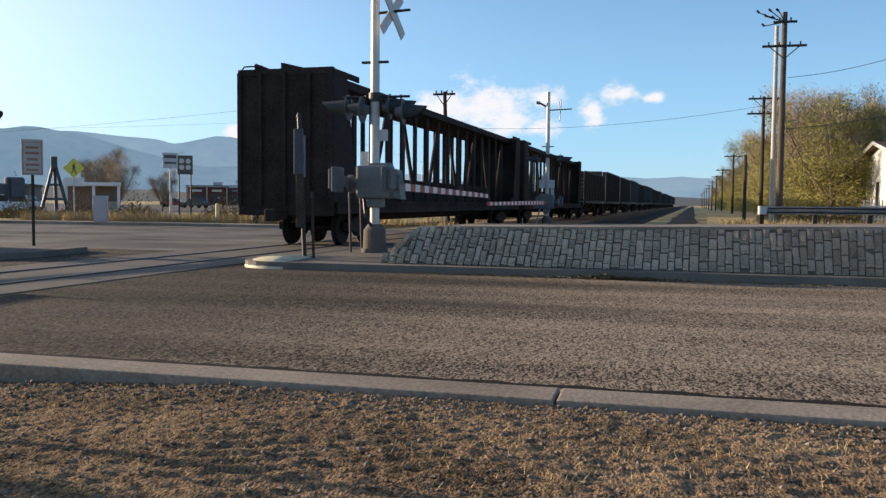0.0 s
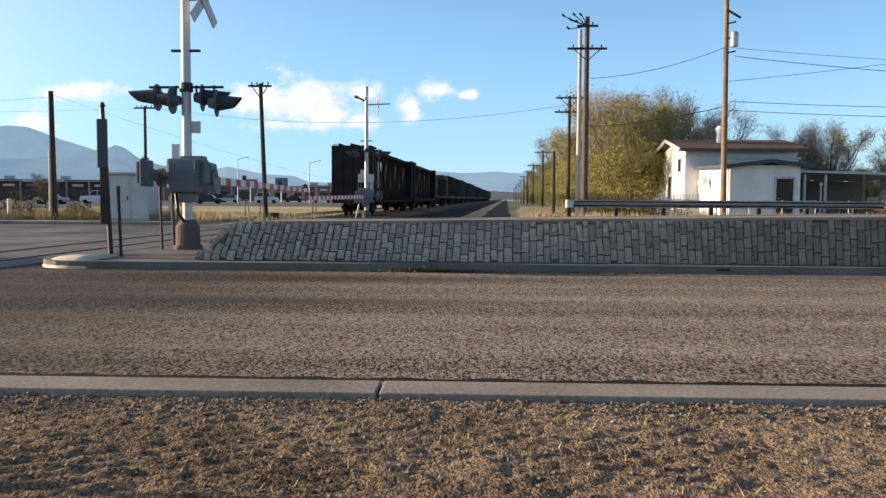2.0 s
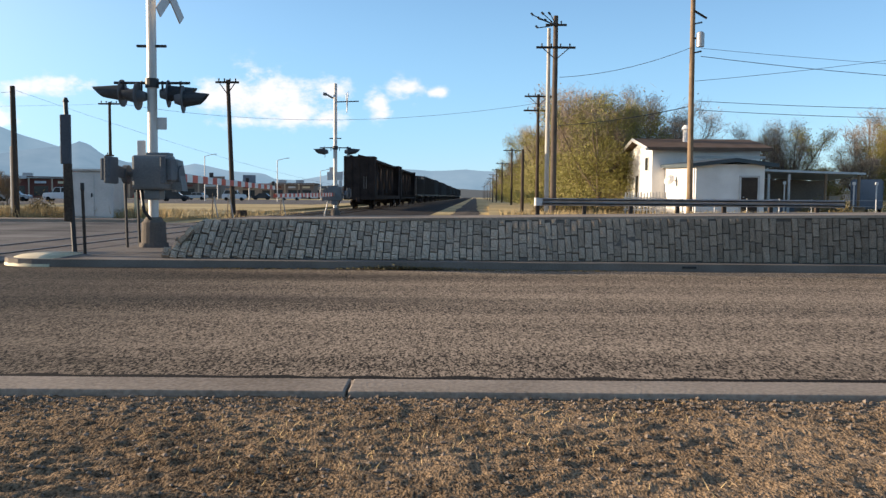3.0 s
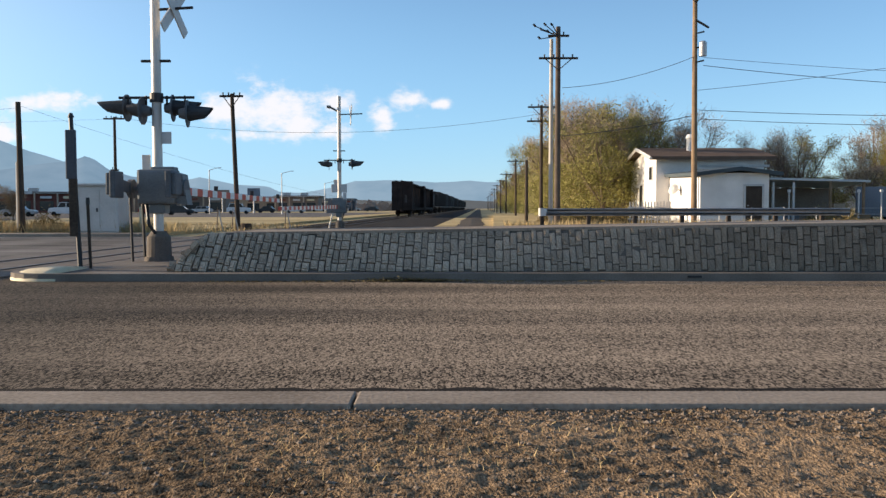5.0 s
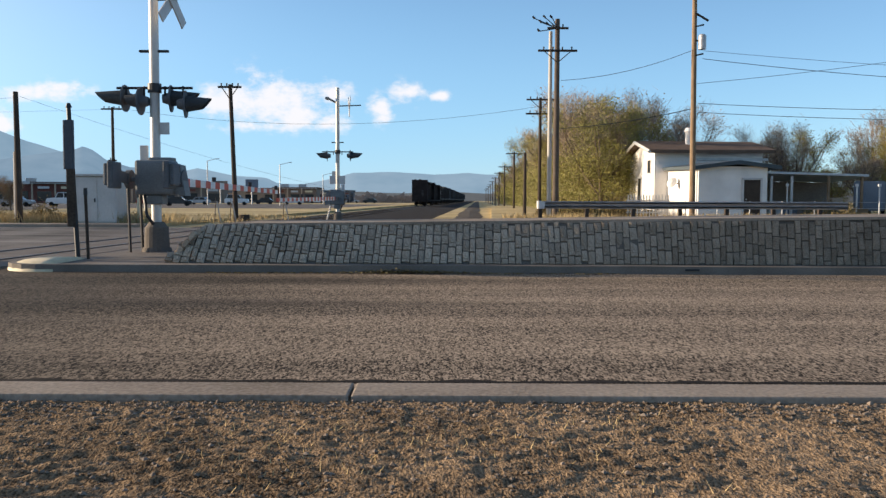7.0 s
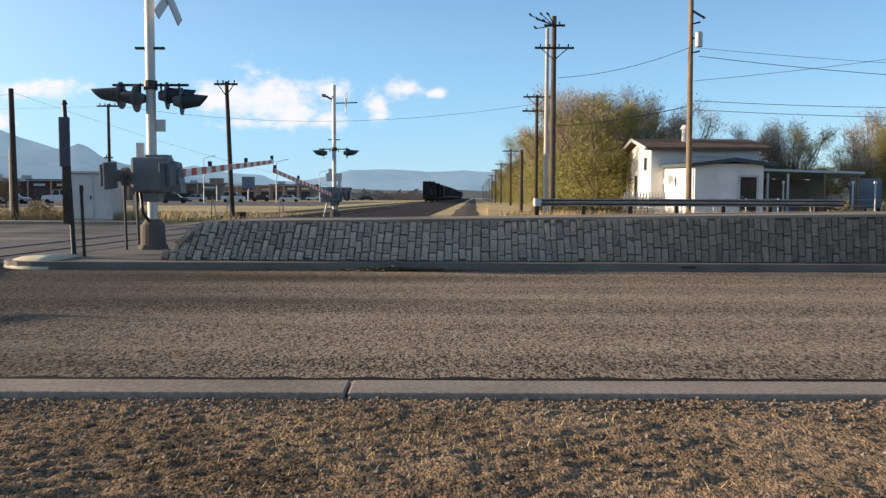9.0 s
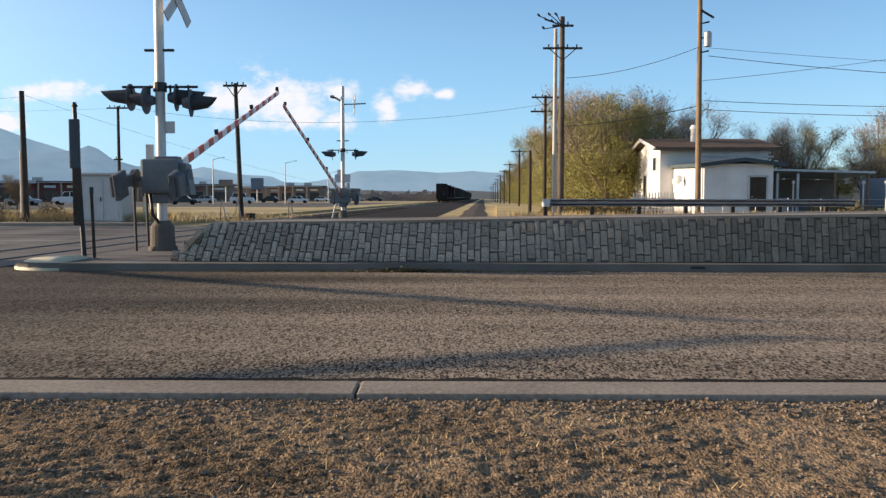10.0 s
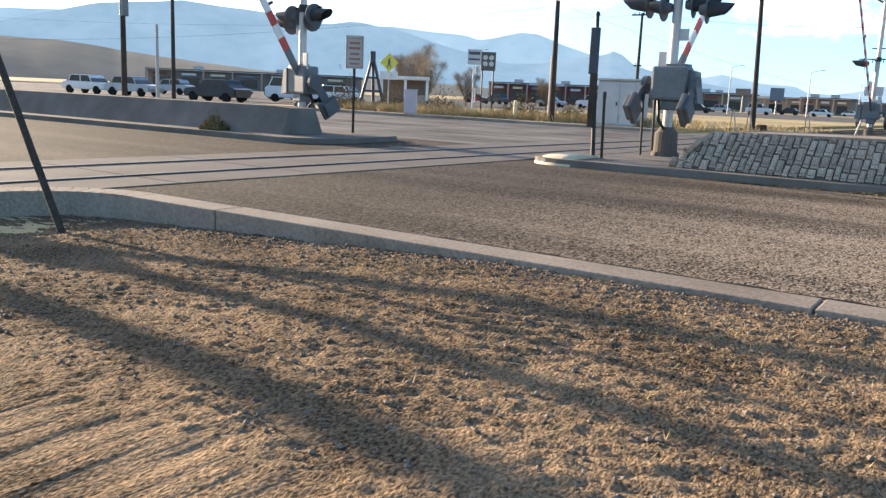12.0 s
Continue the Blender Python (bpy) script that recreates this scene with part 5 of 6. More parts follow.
    for z in (0.3, 0.6, 0.9):
        bm = nb()
        tube(bm, (10.4, 0, z), (28, 0, z), 0.008, 0.008, 5)
        part("strand", bm, GALVANISED, f)


# ---- shops, cars, far things ----
def shop(x, y, w, d, hgt, mat, roof, label, turn=0, n=4, sign=None, thick=0.6):
    s = thing("shop", pose(x, y, 0.07, 0, 0, turn), label, "shop building", "shops")
    bm = nb()
    box(bm, (w, d, hgt), (0, 0, hgt / 2), None, 0.02)
    part("wall", bm, mat, s)
    bm = nb()
    box(bm, (w + thick * 1.3, d + thick * 1.3, thick), (0, -thick * 0.6, hgt + thick * 0.25), None, 0.05)
    part("roof", bm, roof, s)
    for i in range(n):
        bm = nb()
        box(bm, (w / n * 0.62, 0.06, hgt * 0.5), (-w / 2 + w / n * (i + 0.5), -d / 2 - 0.02, hgt * 0.36), None, 0.01)
        part("window", bm, GLASS_DARK, s)
        bm = nb()
        box(bm, (w / n * 0.5, 0.14, 0.55), (-w / 2 + w / n * (i + 0.5), -d / 2 - 0.5 - thick, hgt * 0.80), None, 0.02)
        part("shop_sign", bm, (WHITE_SIGN, RED_WALL, BLUE_GREY, YELLOW_PAINT)[(i * 3 + int(abs(x))) % 4], s)
        bm = nb()
        box(bm, (0.35, 0.35, hgt), (-w / 2 + w / n * i, -d / 2 - 0.4 - thick, hgt / 2), None, 0.02)
        part("pillar", bm, TAN_WALL, s)
    if n > 2:
        bm = nb()
        box(bm, (w + thick * 1.3, 0.06, 0.14), (0, -d / 2 - 0.03 - thick * 1.25, hgt + thick * 0.2), None, 0.01)
        part("fascia_strip", bm, WHITE_SIGN, s)
        for u in (-0.3, 0.12):
            bm = nb()
            box(bm, (2.2, 1.8, 1.0), (w * u, 0, hgt + thick * 0.75 + 0.5), None, 0.05)
            part("roof_unit", bm, GALVANISED, s)
    if sign:
        bm = nb()
        box(bm, (w * 0.3, 0.15, 0.7), (0, -d / 2 - 0.85, hgt + 0.2), None, 0.02)
        part("sign_board", bm, sign, s)


def car_proto(mat, label, tall=0.0):
    c = thing("parked_car", (0, 0, 0), label, "car", "parked cars")
    bm = nb()
    prism(bm, [(-2.2, 0.35), (2.2, 0.35), (2.25, 0.7), (2.1, 0.85 + tall * 0.3), (1.1, 0.95 + tall * 0.3), (-1.9, 0.98 + tall * 0.3), (-2.2, 0.85 + tall * 0.3)], -0.88, 0.88)
    bmesh.ops.bevel(bm, geom=bm.edges[:], offset=0.06, segments=2, affect="EDGES")
    part("body", bm, mat, c)
    bm = nb()
    z = 0.93 + tall * 0.3
    prism(bm, [(-1.8 - tall * 0.25, z), (1.15, z), (0.5, z + 0.5 + tall * 0.2), (-1.2 - tall * 0.5, z + 0.52 + tall * 0.2)], -0.78, 0.78)
    part("window_glass", bm, GLASS_DARK, c)
    bm = nb()
    box(bm, (1.7 + tall * 0.6, 1.5, 0.07), (-0.35 - tall * 0.25, 0, z + 0.53 + tall * 0.2), None, 0.03)
    for x in (-0.3, 0.72, -1.45 - tall * 0.3):
        box(bm, (0.09, 1.57, 0.5 + tall * 0.2), (x, 0, z + 0.26 + tall * 0.1), pose(0, 0, 0, 0, -30 if x > 0.5 else (25 if x < -1 else 0), 0))
    part("roof", bm, mat, c)
    for x in (-1.4, 1.4):
        for s in (-1, 1):
            bm = nb()
            tube(bm, (x, s * 0.68, 0.33), (x, s * 0.90, 0.33), 0.33, 0.33, 18)
            tube(bm, (x, s * 0.89, 0.33), (x, s * 0.91, 0.33), 0.19, 0.19, 12)
            part("wheel", bm, TYRE, c)
    for s in (-0.6, 0.6):
        bm = nb()
        box(bm, (0.06, 0.35, 0.14), (2.22, s, 0.68), None, 0.02)
        part("headlight", bm, WHITE_SIGN, c)
    return c


def build_far():
    shop(-165, 157, 52, 16, 4.2, BROWN_WALL, ROOF_BROWN, "long brown shop building with dark roof", 30, 7)
    shop(-104, 205, 30, 16, 4.6, RED_WALL, ROOF_BROWN, "red-brown shop building with a dark fascia", 18, 6, WHITE_SIGN)
    shop(-76, 236, 30, 14, 4.4, BROWN_WALL, ROOF_TEAL, "brown shop building with flat dark roof", 10, 5)
    shop(-63, 268, 24, 12, 4.2, TAN_WALL, RED_WALL, "tan shop with red fascia boards", 5, 4, WHITE_SIGN)
    shop(-88, 290, 30, 16, 5.2, BROWN_WALL, ROOF_BROWN, "dark brown shop with tall roof", 5, 5)
    shop(-45, 262, 13, 9, 4.4, BROWN_WALL, ROOF_BROWN, "brown shop with hipped brown roof", 0, 3)
    shop(-44, 340, 16, 12, 4.4, BLUE_GREY, ROOF_TEAL, "far blue-grey shop building", 0, 4)
    k = thing("kiosk", pose(-45.5, 61, 0.07, 0, 0, 35), "small white roadside kiosk with an open bay", "kiosk")
    bm = nb()
    box(bm, (4.4, 3.2, 0.30), (0, 0, 2.45), None, 0.04)
    part("roof", bm, WHITE_WALL, k)
    bm = nb()
    box(bm, (1.6, 0.12, 0.7), (-1.4, -1.66, 2.6), None, 0.02)
    part("sign_board", bm, WHITE_WALL, k)
    for x, y in ((-2.0, -1.4), (0.1, -1.4), (2.0, -1.4), (-2.0, 1.4), (2.0, 1.4)):
        bm = nb()
        box(bm, (0.22, 0.22, 2.3), (x, y, 1.15), None, 0.02)
        part("post", bm, WHITE_WALL, k)
    bm = nb()
    box(bm, (4.0, 0.15, 2.3), (0, 1.2, 1.15), None, 0.02)
    part("back_wall", bm, BROWN_WALL, k)
    bm = nb()
    box(bm, (1.9, 1.2, 1.0), (1.0, -0.7, 0.5), None, 0.03)
    part("counter", bm, TAN_WALL, k)
    u = thing("utility_box", pose(-27.3, 37.2, 0.13, 0, 0, 30), "pale pink-white utility box on the pavement", "utility box")
    bm = nb()
    box(bm, (0.66, 0.5, 1.25), (0, 0, 0.63), None, 0.03)
    part("body", bm, PALE_PINK, u)
    bm = nb()
    box(bm, (0.72, 0.56, 0.06), (0, 0, 1.28), None, 0.015)
    part("lid", bm, WHITE_SIGN, u)
    bm = nb()
    box(bm, (0.5, 0.02, 1.0), (0, -0.255, 0.6), None, 0.006)
    part("door", bm, PALE_PINK, u)
    q = thing("tripod_tower", pose(-41.0, 50.8, 0.07, 0, 0, 38), "dark steel tripod tower with a box on top", "tower")
    for x, y in ((-0.95, 0.0), (0.95, 0.0), (0.1, 0.9)):
        bm = nb()
        tube(bm, (x, y, 0), (x * 0.12, y * 0.12, 3.4), 0.13, 0.11, 8)
        part("leg", bm, BLUE_METAL, q)
    for z in (1.2, 2.2):
        bm = nb()
        w = 1.9 * (1 - z / 3.9)
        box(bm, (w, 0.10, 0.16), (0, 0, z), None, 0.02)
        part("cross_bar", bm, BLUE_METAL, q)
    bm = nb()
    box(bm, (0.42, 0.40, 0.85), (0, 0, 3.75), None, 0.05)
    part("box", bm, BLUE_METAL, q)
    protos = [car_proto(PAINT_SILVER, "silver sedan parked before the shops"), car_proto(PAINT_DARK, "dark car parked before the shops"), car_proto(PAINT_WHITE, "white van parked before the shops", 1.0),
              car_proto(PAINT_RED, "red car parked before the shops"), car_proto(PAINT_WHITE, "white car parked before the shops")]
    spots = [(0, -30.6, 60.5, 10), (1, -36, 61, 170), (2, -28.8, 64, 185), (3, -41, 66, 20), (0, -54, 62, 190), (1, -59, 60, 5),
             (1, -64, 57, 20), (0, -70, 55, 200), (1, -22.6, 72, 10), (2, -20.5, 84, 8), (0, -26, 90, 175), (3, -30, 86, 0), (4, -17, 96, 3), (1, -22, 104, 180),
             (0, -15, 118, 0), (4, -19, 128, 0), (1, -12, 140, 180), (0, -16, 150, 0), (4, -62, 40.8, 12), (0, -57.5, 41.6, 12), (1, -45.6, 39.6, 190), (1, -51, 45, 175), (1, -43.8, 45.5, 12), (4, -47.2, 53.5, 60), (2, -49.5, 51, 40)]
    seen = set()
    for k, x, y, a in spots:
        if x > -45:
            x, y = x * 1.9, y * 1.9
        m = pose(x, y, 0.08, 0, 0, a)
        if k in seen:
            copy_thing(protos[k], m)
        else:
            protos[k].matrix_basis = m
            seen.add(k)
    # shop signs and lamp posts far off
    for x, y, z, w, h, m in ((-54, 205, 5.6, 3.4, 1.6, BROWN_WALL), (-42.5, 188, 5.6, 2.8, 2.6, BLUE_GREY)):
        g = thing("pylon_sign", (x, y, 0.0), "dark shop sign board on a post", "sign", "shop signs")
        bm = nb()
        tube(bm, (0, 0, 0), (0, 0, z), 0.15, 0.15, 10)
        part("post", bm, GALVANISED, g)
        bm = nb()
        box(bm, (w, 0.4, h), (0, 0, z - h / 2), None, 0.05)
        part("panel", bm, m, g)
    for x, y, h in ((-41.8, 150, 8.0), (-75, 120, 8.4), (-28.9, 150, 7.4), (-28.3, 200, 7.0)):
        g = thing("street_lamp", (x, y, 0.0), "pale steel street lamp with a single arm", "street lamp", "street lamps")
        bm = nb()
        tube(bm, (0, 0, 0), (0, 0, h), 0.11, 0.08, 10)
        part("pole", bm, GALVANISED, g)
        bm = nb()
        tube(bm, (0, 0, h - 0.05), (1.6, 0, h + 0.35), 0.05, 0.04, 8)
        box(bm, (0.6, 0.2, 0.12), (1.85, 0, h + 0.36), None, 0.03)
        part("lamp_arm", bm, GALVANISED, g)
    # staked saplings in the grass
    for x, y in ((-11.8, 43.6), (-11.2, 44.4), (-8.9, 47)):
        g = thing("sapling", (x, y, 0.0), "thin bare sapling tied to a pale stake", "sapling", "staked saplings")
        bm = nb()
        tube(bm, (0, 0, 0), (0.05, 0, 1.3), 0.03, 0.012, 6)
        tube(bm, (0.03, 0, 0.8), (0.2, 0, 1.25), 0.012, 0.006, 5)
        part("stem", bm, BARK, g)
        bm = nb()
        box(bm, (0.05, 0.05, 1.15), (0.22, 0, 0.57), pose(0, 0, 0, 0, -10, 0), 0.005)
        part("stake", bm, PALE_POLE, g)
    # bollard posts near the pavement
    for x, y, h in ((-21.7, 38.9, 1.0), (-13.9, 38.6, 1.2)):
        g = thing("bollard", (x, y, 0.06), "pale yellow marker bollard in dry grass", "bollard")
        bm = nb()
        tube(bm, (0, 0, 0), (0, 0, h), 0.10, 0.10, 12)
        part("post", bm, YELLOW_PAINT, g)
        bm = nb()
        tube(bm, (0, 0, h), (0, 0, h + 0.05), 0.10, 0.05, 12)
        part("cap", bm, YELLOW_PAINT, g)
    k = thing("stump", (-10.6, 45.0, -0.04), "dark cut stump beside a wooden pole", "stump")
    bm = nb()
    tube(bm, (0, 0, 0), (0, 0, 0.45), 0.34, 0.28, 12)
    part("wood", bm, DARK_WOOD, k)


# ---- hills ----
def ridge(name, mat, dist, marks, label, rough):
    az = [m[0] for m in marks]
    verts, faces = [], []
    angles = np.arange(az[0], az[-1] + 0.01, 0.3)
    for i, a in enumerate(angles):
        e = float(np.interp(a, az, [m[1] for m in marks]))
        e += rough * noise.fractal(Vector((a * 0.22, dist * 0.01, 0)), 1.0, 2.0, 5)
        x, y = math.sin(radians(a)), math.cos(radians(a))
        top = 1.25 + dist * math.tan(radians(max(0.1, e)))
        verts += [(x * dist, y * dist, -5), (x * (dist + 120), y * (dist + 120), top * 0.55), (x * (dist + 300), y * (dist + 300), top * (dist + 300) / dist)]
        if i:
            k = 3 * i
            faces += [(k - 3, k, k + 1, k - 2), (k - 2, k + 1, k + 2, k - 1)]
    hill = pydata(name, verts, faces, mat)
    for f in hill.data.polygons:
        f.use_smooth = True
    tagged(hill, label, "hills", kind="structure")


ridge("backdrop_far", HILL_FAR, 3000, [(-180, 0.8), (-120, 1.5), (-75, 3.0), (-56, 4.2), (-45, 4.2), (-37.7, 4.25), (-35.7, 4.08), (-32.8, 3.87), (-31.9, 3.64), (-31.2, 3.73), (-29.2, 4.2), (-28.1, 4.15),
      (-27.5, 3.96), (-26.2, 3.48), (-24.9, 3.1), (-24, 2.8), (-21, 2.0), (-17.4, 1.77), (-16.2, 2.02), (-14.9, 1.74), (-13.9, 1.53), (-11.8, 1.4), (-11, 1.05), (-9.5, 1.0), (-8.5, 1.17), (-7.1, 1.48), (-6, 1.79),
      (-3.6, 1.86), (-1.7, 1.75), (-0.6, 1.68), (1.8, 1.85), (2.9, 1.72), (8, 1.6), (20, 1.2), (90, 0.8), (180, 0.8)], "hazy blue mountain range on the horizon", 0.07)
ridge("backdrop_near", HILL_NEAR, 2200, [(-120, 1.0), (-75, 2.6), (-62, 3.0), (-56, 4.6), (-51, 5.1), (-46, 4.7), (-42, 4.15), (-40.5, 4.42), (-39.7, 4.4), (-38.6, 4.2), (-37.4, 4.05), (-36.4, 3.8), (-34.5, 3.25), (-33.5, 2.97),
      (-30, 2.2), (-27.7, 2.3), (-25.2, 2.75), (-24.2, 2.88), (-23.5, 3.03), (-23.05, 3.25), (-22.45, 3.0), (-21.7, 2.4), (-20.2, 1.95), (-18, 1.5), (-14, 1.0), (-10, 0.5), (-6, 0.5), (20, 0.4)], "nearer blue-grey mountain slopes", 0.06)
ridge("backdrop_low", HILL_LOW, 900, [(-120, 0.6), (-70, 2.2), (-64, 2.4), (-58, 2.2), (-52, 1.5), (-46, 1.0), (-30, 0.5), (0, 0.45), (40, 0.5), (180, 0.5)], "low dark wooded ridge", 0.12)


# ---- trees ----
def tree_mesh(seed, height, width, leaf_n, leaf_s, leaf_mat, twig_n, low, label):
    rnd = random.Random(seed)
    root = thing("tree", (0, 0, 0), label, "tree", "trees along the railway")
    bm = nb()
    tips = []
    h0 = height * 0.16
    tube(bm, (0, 0, -0.2), (0.1, 0, h0), height * 0.022, height * 0.017, 9)
    for k in range(9):
        a = k * 2.4 + rnd.uniform(-0.4, 0.4)
        lean = rnd.uniform(0.12, 0.75)
        p = Vector((0.05, 0, h0 * rnd.uniform(0.7, 1.0)))
        way = Vector((math.cos(a) * lean, math.sin(a) * lean, 1)).normalized()
        r, ln = height * 0.011, height * rnd.uniform(0.24, 0.36)
        for s in range(3):
            q = p + way * ln
            q.x, q.y = q.x * (width / height) ** 0.15, q.y
            tube(bm, p, q, r, r * 0.6, 6)
            for b in range(3):
                c = rnd.uniform(0, 6.28)
                side = (way + Vector((math.cos(c), math.sin(c), rnd.uniform(0, 0.7))) * 0.8).normalized()
                m = p.lerp(q, rnd.uniform(0.3, 1.0))
                e = m + side * ln * rnd.uniform(0.4, 0.75)
                tube(bm, m, e, r * 0.45, r * 0.15, 5)
                tips += [e, m.lerp(e, 0.6)]
            p, r, ln = q, r * 0.6, ln * 0.72
            way = (way + Vector((rnd.uniform(-0.3, 0.3), rnd.uniform(-0.3, 0.3), 0.15))).normalized()
        tips.append(p)
    part("trunk", bm, BARK, root)
    v, f = [], []
    for _ in range(leaf_n):
        t = tips[rnd.randrange(len(tips))]
        spread = height * 0.085
        g = Vector((rnd.gauss(0, 1), rnd.gauss(0, 1), rnd.gauss(0, 0.8)))
        if g.length > 1.55:
            g *= 1.55 * rnd.random() / g.length
        c = t + g * spread
        if rnd.random() < low:
            c.z = rnd.uniform(0.2, height * 0.5)
            a, q = rnd.uniform(0, 6.28), width * 0.5 * math.sqrt(rnd.random())
            c.x, c.y = q * math.cos(a), q * math.sin(a)
        if noise.noise(c * (5.5 / height)) < -0.18 or c.z < 0.1 or c.z > height:
            continue
        s = leaf_s * rnd.uniform(0.6, 1.4)
        u = Vector((rnd.gauss(0, 1), rnd.gauss(0, 1), rnd.gauss(0, 0.7))).normalized()
        w = u.orthogonal().normalized()
        k = len(v)
        v += [c - u * s, c + w * s * 0.55, c + u * s, c - w * s * 0.55]
        f.append((k, k + 1, k + 2, k + 3))
    if f:
        tagged(pydata("crown", v, f, leaf_mat, root), kind="stuff")
    v, f = [], []
    for _ in range(twig_n):
        t = tips[rnd.randrange(len(tips))]
        c = t + Vector((rnd.gauss(0, 1), rnd.gauss(0, 1), rnd.gauss(0.2, 0.8))) * height * 0.035
        way = Vector((rnd.gauss(0, 0.7) + (c.x * 0.1), rnd.gauss(0, 0.7) + c.y * 0.1, rnd.uniform(0.2, 1.3))).normalized()
        ln = height * rnd.uniform(0.04, 0.09)
        side = way.orthogonal().normalized() * 0.013
        k = len(v)
        v += [c - side, c + side, c + way * ln]
        f.append((k, k + 1, k + 2))
    if f:
        tagged(pydata("twig_spray", v, f, TWIG, root), kind="stuff")
    return root


def build_trees():
    olive = tree_mesh(3, 9.0, 7.0, 36000, 0.062, LEAF_OLIVE, 3500, 0.35, "dense olive-yellow autumn tree beside the track")
    olive2 = tree_mesh(8, 8.4, 7.5, 34000, 0.062, LEAF_OLIVE, 3600, 0.4, "bushy yellow-green autumn tree with bare upper twigs")
    tan = tree_mesh(5, 9.5, 6.5, 8000, 0.08, LEAF_TAN, 5000, 0.25, "half-bare tan autumn tree")
    bare = tree_mesh(12, 9.0, 6.0, 500, 0.07, LEAF_TAN, 3600, 0.0, "bare grey-brown tree with fine twigs")
    plan = [(olive, 10.5, 56.0, 0, 0.86), (olive2, 11.2, 60, 40, 1.0), (tan, 11.6, 64, 80, 1.0), (olive, 12.6, 57.5, 130, 0.78), (olive2, 12.3, 71, 200, 0.98), (tan, 13.0, 70, 10, 1.1),
            (olive, 11.3, 67, 300, 0.80), (olive2, 11.6, 76, 20, 0.95), (olive, 12.4, 82, 250, 1.05), (olive2, 12.3, 92, 60, 1.1), (tan, 12.9, 101, 90, 1.05), (olive, 12.9, 111, 0, 1.05), (olive2, 13.6, 124, 120, 1.0),
            (tan, 14.2, 140, 180, 0.95), (olive, 15.0, 158, 30, 0.95), (olive2, 16.0, 180, 300, 0.95), (olive, 17.2, 205, 150, 0.95), (tan, 18.6, 235, 70, 0.95), (olive2, 20.6, 275, 20, 0.95), (olive, 23.0, 325, 200, 1.0), (tan, 26.0, 390, 40, 1.0),
            (bare, 11.0, 66.5, 100, 1.17), (bare, 12.4, 68.5, 220, 1.1),
            (bare, 14.5, 68, 0, 1.1), (bare, 17.6, 66, 140, 1.08), (bare, 20.2, 70, 240, 1.0), (tan, 16.6, 74, 30, 1.0), (bare, 25.5, 66, 60, 0.85), (bare, 29, 70, 170, 0.9), (bare, 33.5, 66, 280, 0.95),
            (olive, 31, 74, 150, 0.8), (bare, 37, 64, 20, 1.05), (tan, 38.5, 62, 220, 1.1), (olive, 34.0, 60, 330, 0.55), (tan, 27, 76, 0, 0.7), (olive2, 30, 64, 90, 0.5),
            (tan, -63, 86, 0, 0.78), (tan, -58.5, 83, 100, 0.7), (tan, -50.5, 79, 40, 0.48), (bare, -67, 90, 200, 0.75), (tan, -40, 78, 200, 0.36), (olive, 36.5, 56, 100, 0.7), (olive2, 41, 60, 10, 0.8), (olive, 33.0, 61, 210, 0.72), (olive2, 29.0, 52.5, 150, 0.42), (tan, 27.4, 55, 60, 0.5), (olive, 31.0, 56, 200, 0.6)]
    used = set()
    for t, x, y, a, s in plan:
        m = pose(x, y, 0.25 if x > 8.5 and y < 130 else -0.02, 0, 0, a)
        if t.name in used:
            c = copy_thing(t, m)
        else:
            c = t
            c.matrix_basis = m
            used.add(t.name)
        c.scale = (s, s, s)
    rnd = random.Random(9)
    v, f = [], []
    for _ in range(16000):
        a = rnd.uniform(-22, -0.5)
        dist = rnd.uniform(330, 520)
        z = abs(rnd.gauss(0, 1.6)) * (0.6 + 0.8 * abs(noise.noise(Vector((a * 0.9, 3, 1)))))
        c = Vector((dist * math.sin(radians(a)), dist * math.cos(radians(a)), z))
        s, k = rnd.uniform(0.3, 0.8), len(v)
        v += [c + Vector((-s, 0, -s * 0.5)), c + Vector((s * 0.3, 0, -s)), c + Vector((s, 0.2, s * 0.4)), c + Vector((-s * 0.3, 0, s))]
        f.append((k, k + 1, k + 2, k + 3))
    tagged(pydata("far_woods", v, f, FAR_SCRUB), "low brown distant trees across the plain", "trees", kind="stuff")


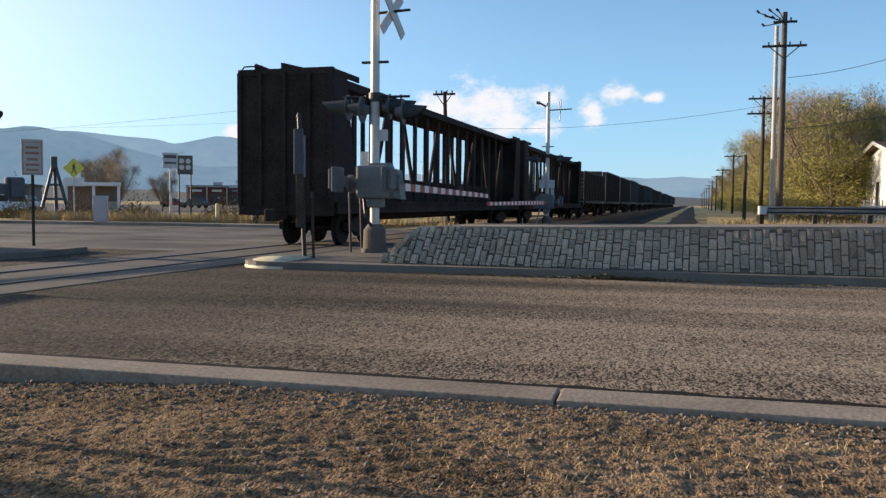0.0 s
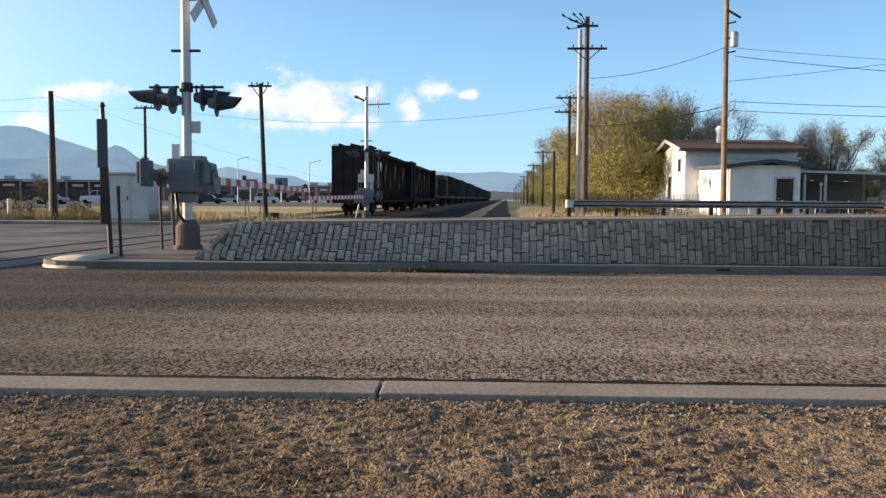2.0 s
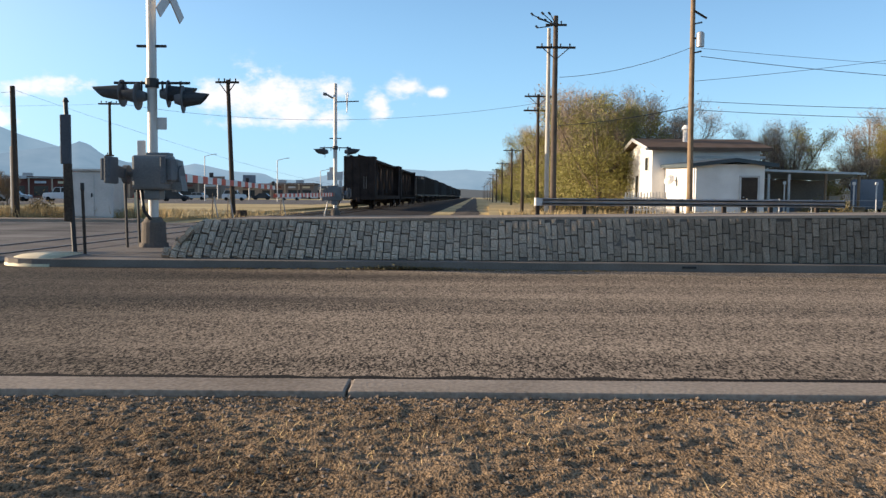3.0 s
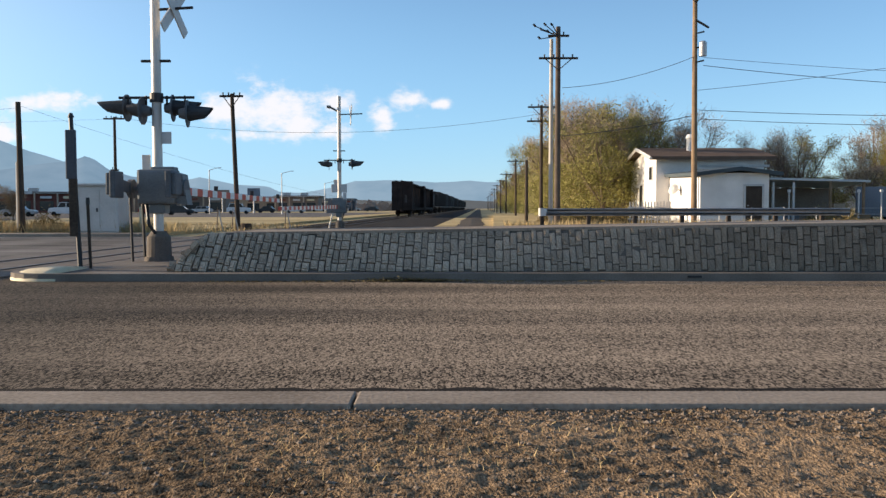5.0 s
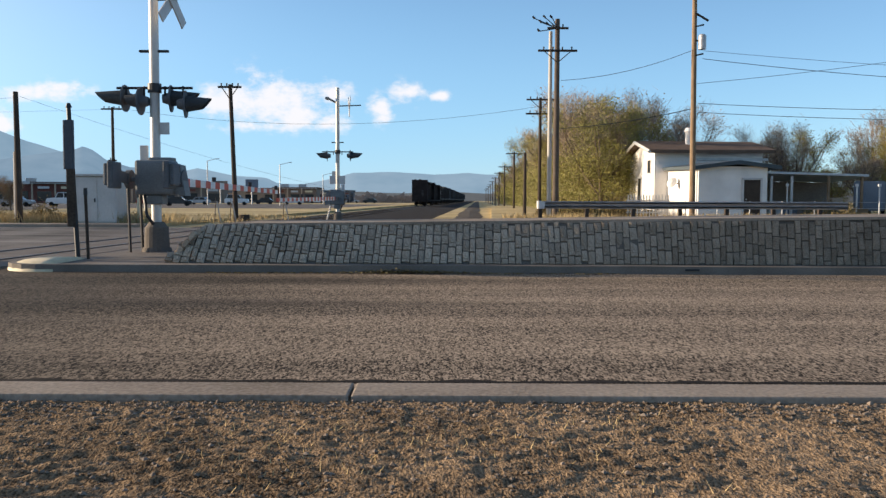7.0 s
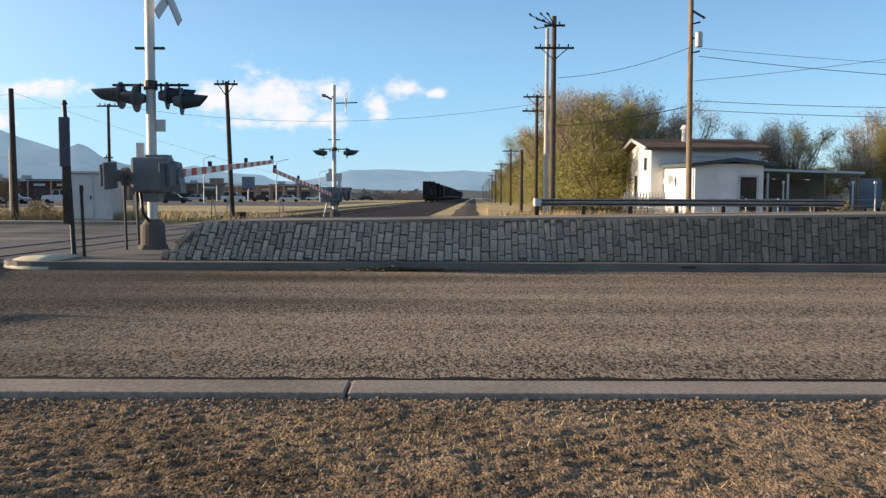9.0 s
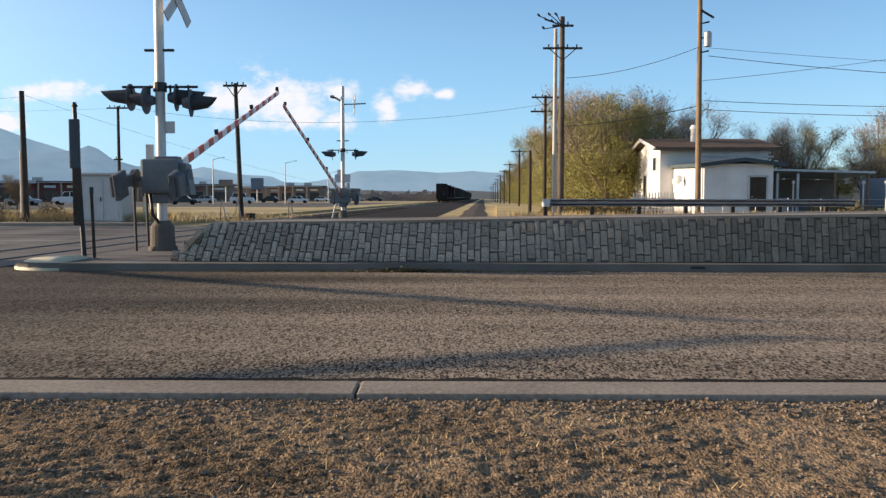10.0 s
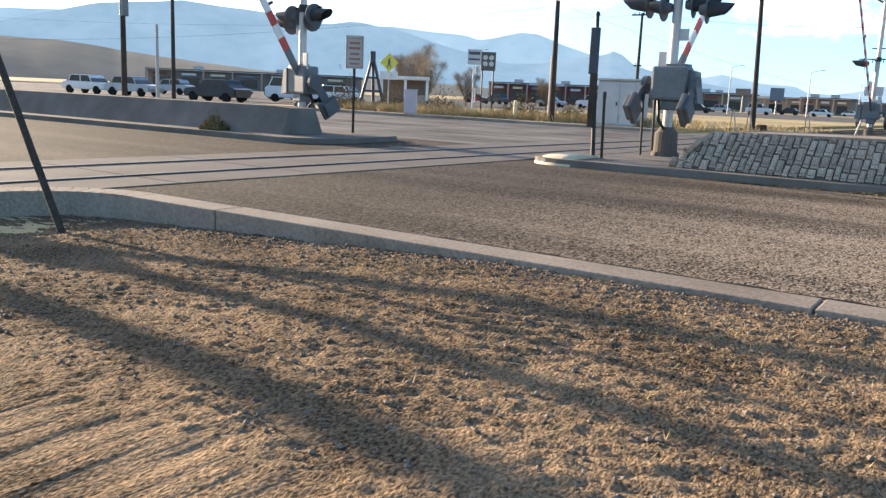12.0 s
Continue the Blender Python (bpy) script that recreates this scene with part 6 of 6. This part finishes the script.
def build_weeds():
    rnd = random.Random(21)
    v, f = [], []
    for _ in range(26000):
        q = rnd.random()
        if q < 0.5:
            x, y, z0, hh = rnd.uniform(-34, -13.5), 38.1 + abs(rnd.gauss(0, 2.2)), 0.05, 0.55
        elif q < 0.75:
            x, y, z0, hh = rnd.uniform(-30, -9), rnd.uniform(41, 60), 0.04, 0.25
        else:
            x, y, z0, hh = rnd.uniform(3, 24), rnd.uniform(37.5, 43), 0.28, 0.35
        if noise.noise(Vector((x * 0.35, y * 0.35, 2))) < -0.15:
            continue
        h, a, k = hh * rnd.uniform(0.4, 1.3), rnd.uniform(0, 6.28), len(v)
        b = rnd.uniform(0, 6.28)
        v += [(x - 0.02 * math.cos(a), y - 0.02 * math.sin(a), z0), (x + 0.02 * math.cos(a), y + 0.02 * math.sin(a), z0), (x + h * 0.35 * math.cos(b), y + h * 0.35 * math.sin(b), z0 + h)]
        f.append((k, k + 1, k + 2))
    tagged(pydata("tall_grass", v, f, DRY_GRASS), "tall dry straw grass along the road edge", "grass", kind="stuff")
    bush = [(-27.5, 40.5, 1.3), (-31.5, 41.0, 1.1), (-19.0, 40.2, 0.8), (-22.5, 41, 1.2), (-36, 42, 1.4), (8.0, 46, 1.0), (10, 47.5, 1.2), (11.3, 49, 1.3), (20, 44.6, 0.9), (21.2, 44.6, 0.9), (17.4, 36.2, 0.7), (7.0, 52, 1.2), (-16.4, 14.1, 0.35)]
    for i, (x, y, r) in enumerate(bush):
        v, f = [], []
        for _ in range(1500):
            a, t = rnd.uniform(0, 6.28), rnd.random() ** 0.5
            c = Vector((r * t * math.cos(a), r * t * math.sin(a), abs(rnd.gauss(0, 0.5)) * r * (1.25 - t)))
            way, s, k = Vector((rnd.gauss(0, 1) + c.x, rnd.gauss(0, 1) + c.y, 1.0)).normalized(), 0.10 * min(1, r + 0.2), len(v)
            side = way.orthogonal().normalized() * s * 0.3
            v += [c - side, c + side, c + way * s * 1.6]
            f.append((k, k + 1, k + 2))
        b = pydata("shrub", v, f, SHRUB)
        b.matrix_basis = pose(x, y, 0.28 if x > 4 else 0.1)
        tagged(b, "dry brown roadside shrub", "shrub", "roadside shrubs")


# ---- pieces of the sett wall ----
def build_setts(wall):
    rnd = random.Random(7)
    metas = []
    for k in range(8):
        bm = nb()
        box(bm, (1, 1, 1))
        for v in bm.verts:
            v.co.x *= 0.5 * rnd.uniform(1.9, 2.0)
            v.co.z *= 0.5 * rnd.uniform(1.92, 2.0)
            if v.co.y < 0:
                v.co.x *= 0.93
                v.co.z *= 0.95
                v.co.y *= rnd.uniform(0.93, 1.07)
        bmesh.ops.bevel(bm, geom=[e for e in bm.edges if all(v.co.y < 0 for v in e.verts)], offset=0.22, segments=2, affect="EDGES")
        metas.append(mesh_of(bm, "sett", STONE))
    joined_v, joined_f, count = [], [], 0
    x = -4.86
    while x < 30:
        wd = rnd.uniform(0.105, 0.16) if x < 1.5 else rnd.uniform(0.095, 0.14)
        top = wall_top(x)
        dep = wall_depth(x)
        lean = math.degrees(math.atan2(dep, top - 0.13))
        face_len = math.hypot(dep, top - 0.13)
        if x < -4.42:
            face_len *= min(1.0, max(0.15, (x + 5.02) / 0.6))
        s = -rnd.uniform(0, 0.26)
        skew = -16 * max(0.0, min(1.0, (2.0 - x) / 6.0))
        while s < face_len - 0.03:
            ln = rnd.uniform(0.17, 0.34)
            a, b = max(0.0, s), min(face_len, s + ln)
            s += ln
            if b - a < 0.07:
                continue
            u = (a + b) / 2 / math.hypot(dep, top - 0.13)
            p = pose(x + wd / 2 - u * math.tan(radians(skew)) * 0.4, 14.585 + dep * u, 0.13 + (top - 0.13) * u, -lean + rnd.uniform(-5, 5), -skew * 0.5 + rnd.uniform(-4, 4), rnd.uniform(-5, 5))
            m = p @ Matrix.Diagonal((wd - (0.018 if x < -2 else 0.012 if x < 1 else 0.007), rnd.uniform(0.07, 0.13) if x < -2 else max(0.05, 0.085 - 0.006 * (x + 2)), b - a - 0.008, 1))
            me = metas[rnd.randrange(8)]
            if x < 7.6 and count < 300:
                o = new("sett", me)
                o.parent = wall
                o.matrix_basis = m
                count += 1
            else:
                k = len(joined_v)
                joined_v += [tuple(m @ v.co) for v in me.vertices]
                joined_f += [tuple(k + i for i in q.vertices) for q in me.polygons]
        x += wd
    # stones on the sloping end
    up, out = Vector((0.66, 0, 0.75)), Vector((0.75, 0, -0.66))
    y = 14.72
    while y < 16.6:
        wd, u = rnd.uniform(0.10, 0.14), rnd.uniform(-0.1, 0.0)
        while u < 0.78:
            ln = rnd.uniform(0.16, 0.28)
            c = Vector((-4.85, y, 0.13)) + up * (u + ln / 2) + out * 0.035
            m = Matrix.Translation(c) @ Matrix((up.cross(out), out, up)).transposed().to_4x4() @ Matrix.Diagonal((wd - 0.01, 0.09, ln - 0.01, 1))
            if 0.12 < c.z < 0.70:
                me = metas[rnd.randrange(8)]
                k = len(joined_v)
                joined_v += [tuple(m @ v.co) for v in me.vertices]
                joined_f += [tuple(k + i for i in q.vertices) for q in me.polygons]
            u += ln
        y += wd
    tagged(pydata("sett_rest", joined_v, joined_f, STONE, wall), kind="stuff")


build_verge()
build_gutter()
build_near_kerb()
build_track()
the_wall = build_islands()
build_left_island()
build_posts()
build_signs()
build_poles()
build_guardrail()
build_house()
build_far()
build_trees()
build_weeds()
build_setts(the_wall)


def motions():
    for car, back in train:
        rows = []
        for t, y in TRAIN_ROWS:
            q = y + 0.15 + back
            rows.append((t, pose(track_x(q), q, 0.03, 0, 0, TRACK_TURN)))
        walk(car, rows)
    lift = [(0.0, 0.0), (8.4, 0.0), (8.8, 0.6), (8.9, 2.8), (9.0, 4.8), (9.1, 6.3), (9.5, 11.5), (9.9, 15.8), (10.3, 20.7), (10.7, 26.0), (11.1, 31.0), (11.5, 37.5), (12.0, 46.0)]
    quick = [(0.0, 0.0), (8.4, 0.0), (8.8, 2.0), (9.0, 7.0), (9.5, 17.0), (10.0, 24.0), (10.5, 34.0), (11.0, 45.0), (11.5, 54.0), (12.0, 59.0)]
    street = [(0.0, 0.0), (8.4, 0.0), (8.8, 2.0), (9.0, 7.0), (9.4, 14.8), (10.0, 21.0), (10.5, 28.0), (11.0, 37.0), (11.5, 44.8), (12.0, 48.5)]
    for (root, arm), z, rows, k, rest in zip(gates, (1.55, 1.35, 1.30, 1.55), (lift, lift, quick, street), (1.0, 0.8, 1.0, 1.0), (-0.8, -0.3, -0.8, -0.8)):
        walk(arm, [(t, pose(0, 0, z, a * k + rest, 0, 0)) for t, a in rows])


motions()
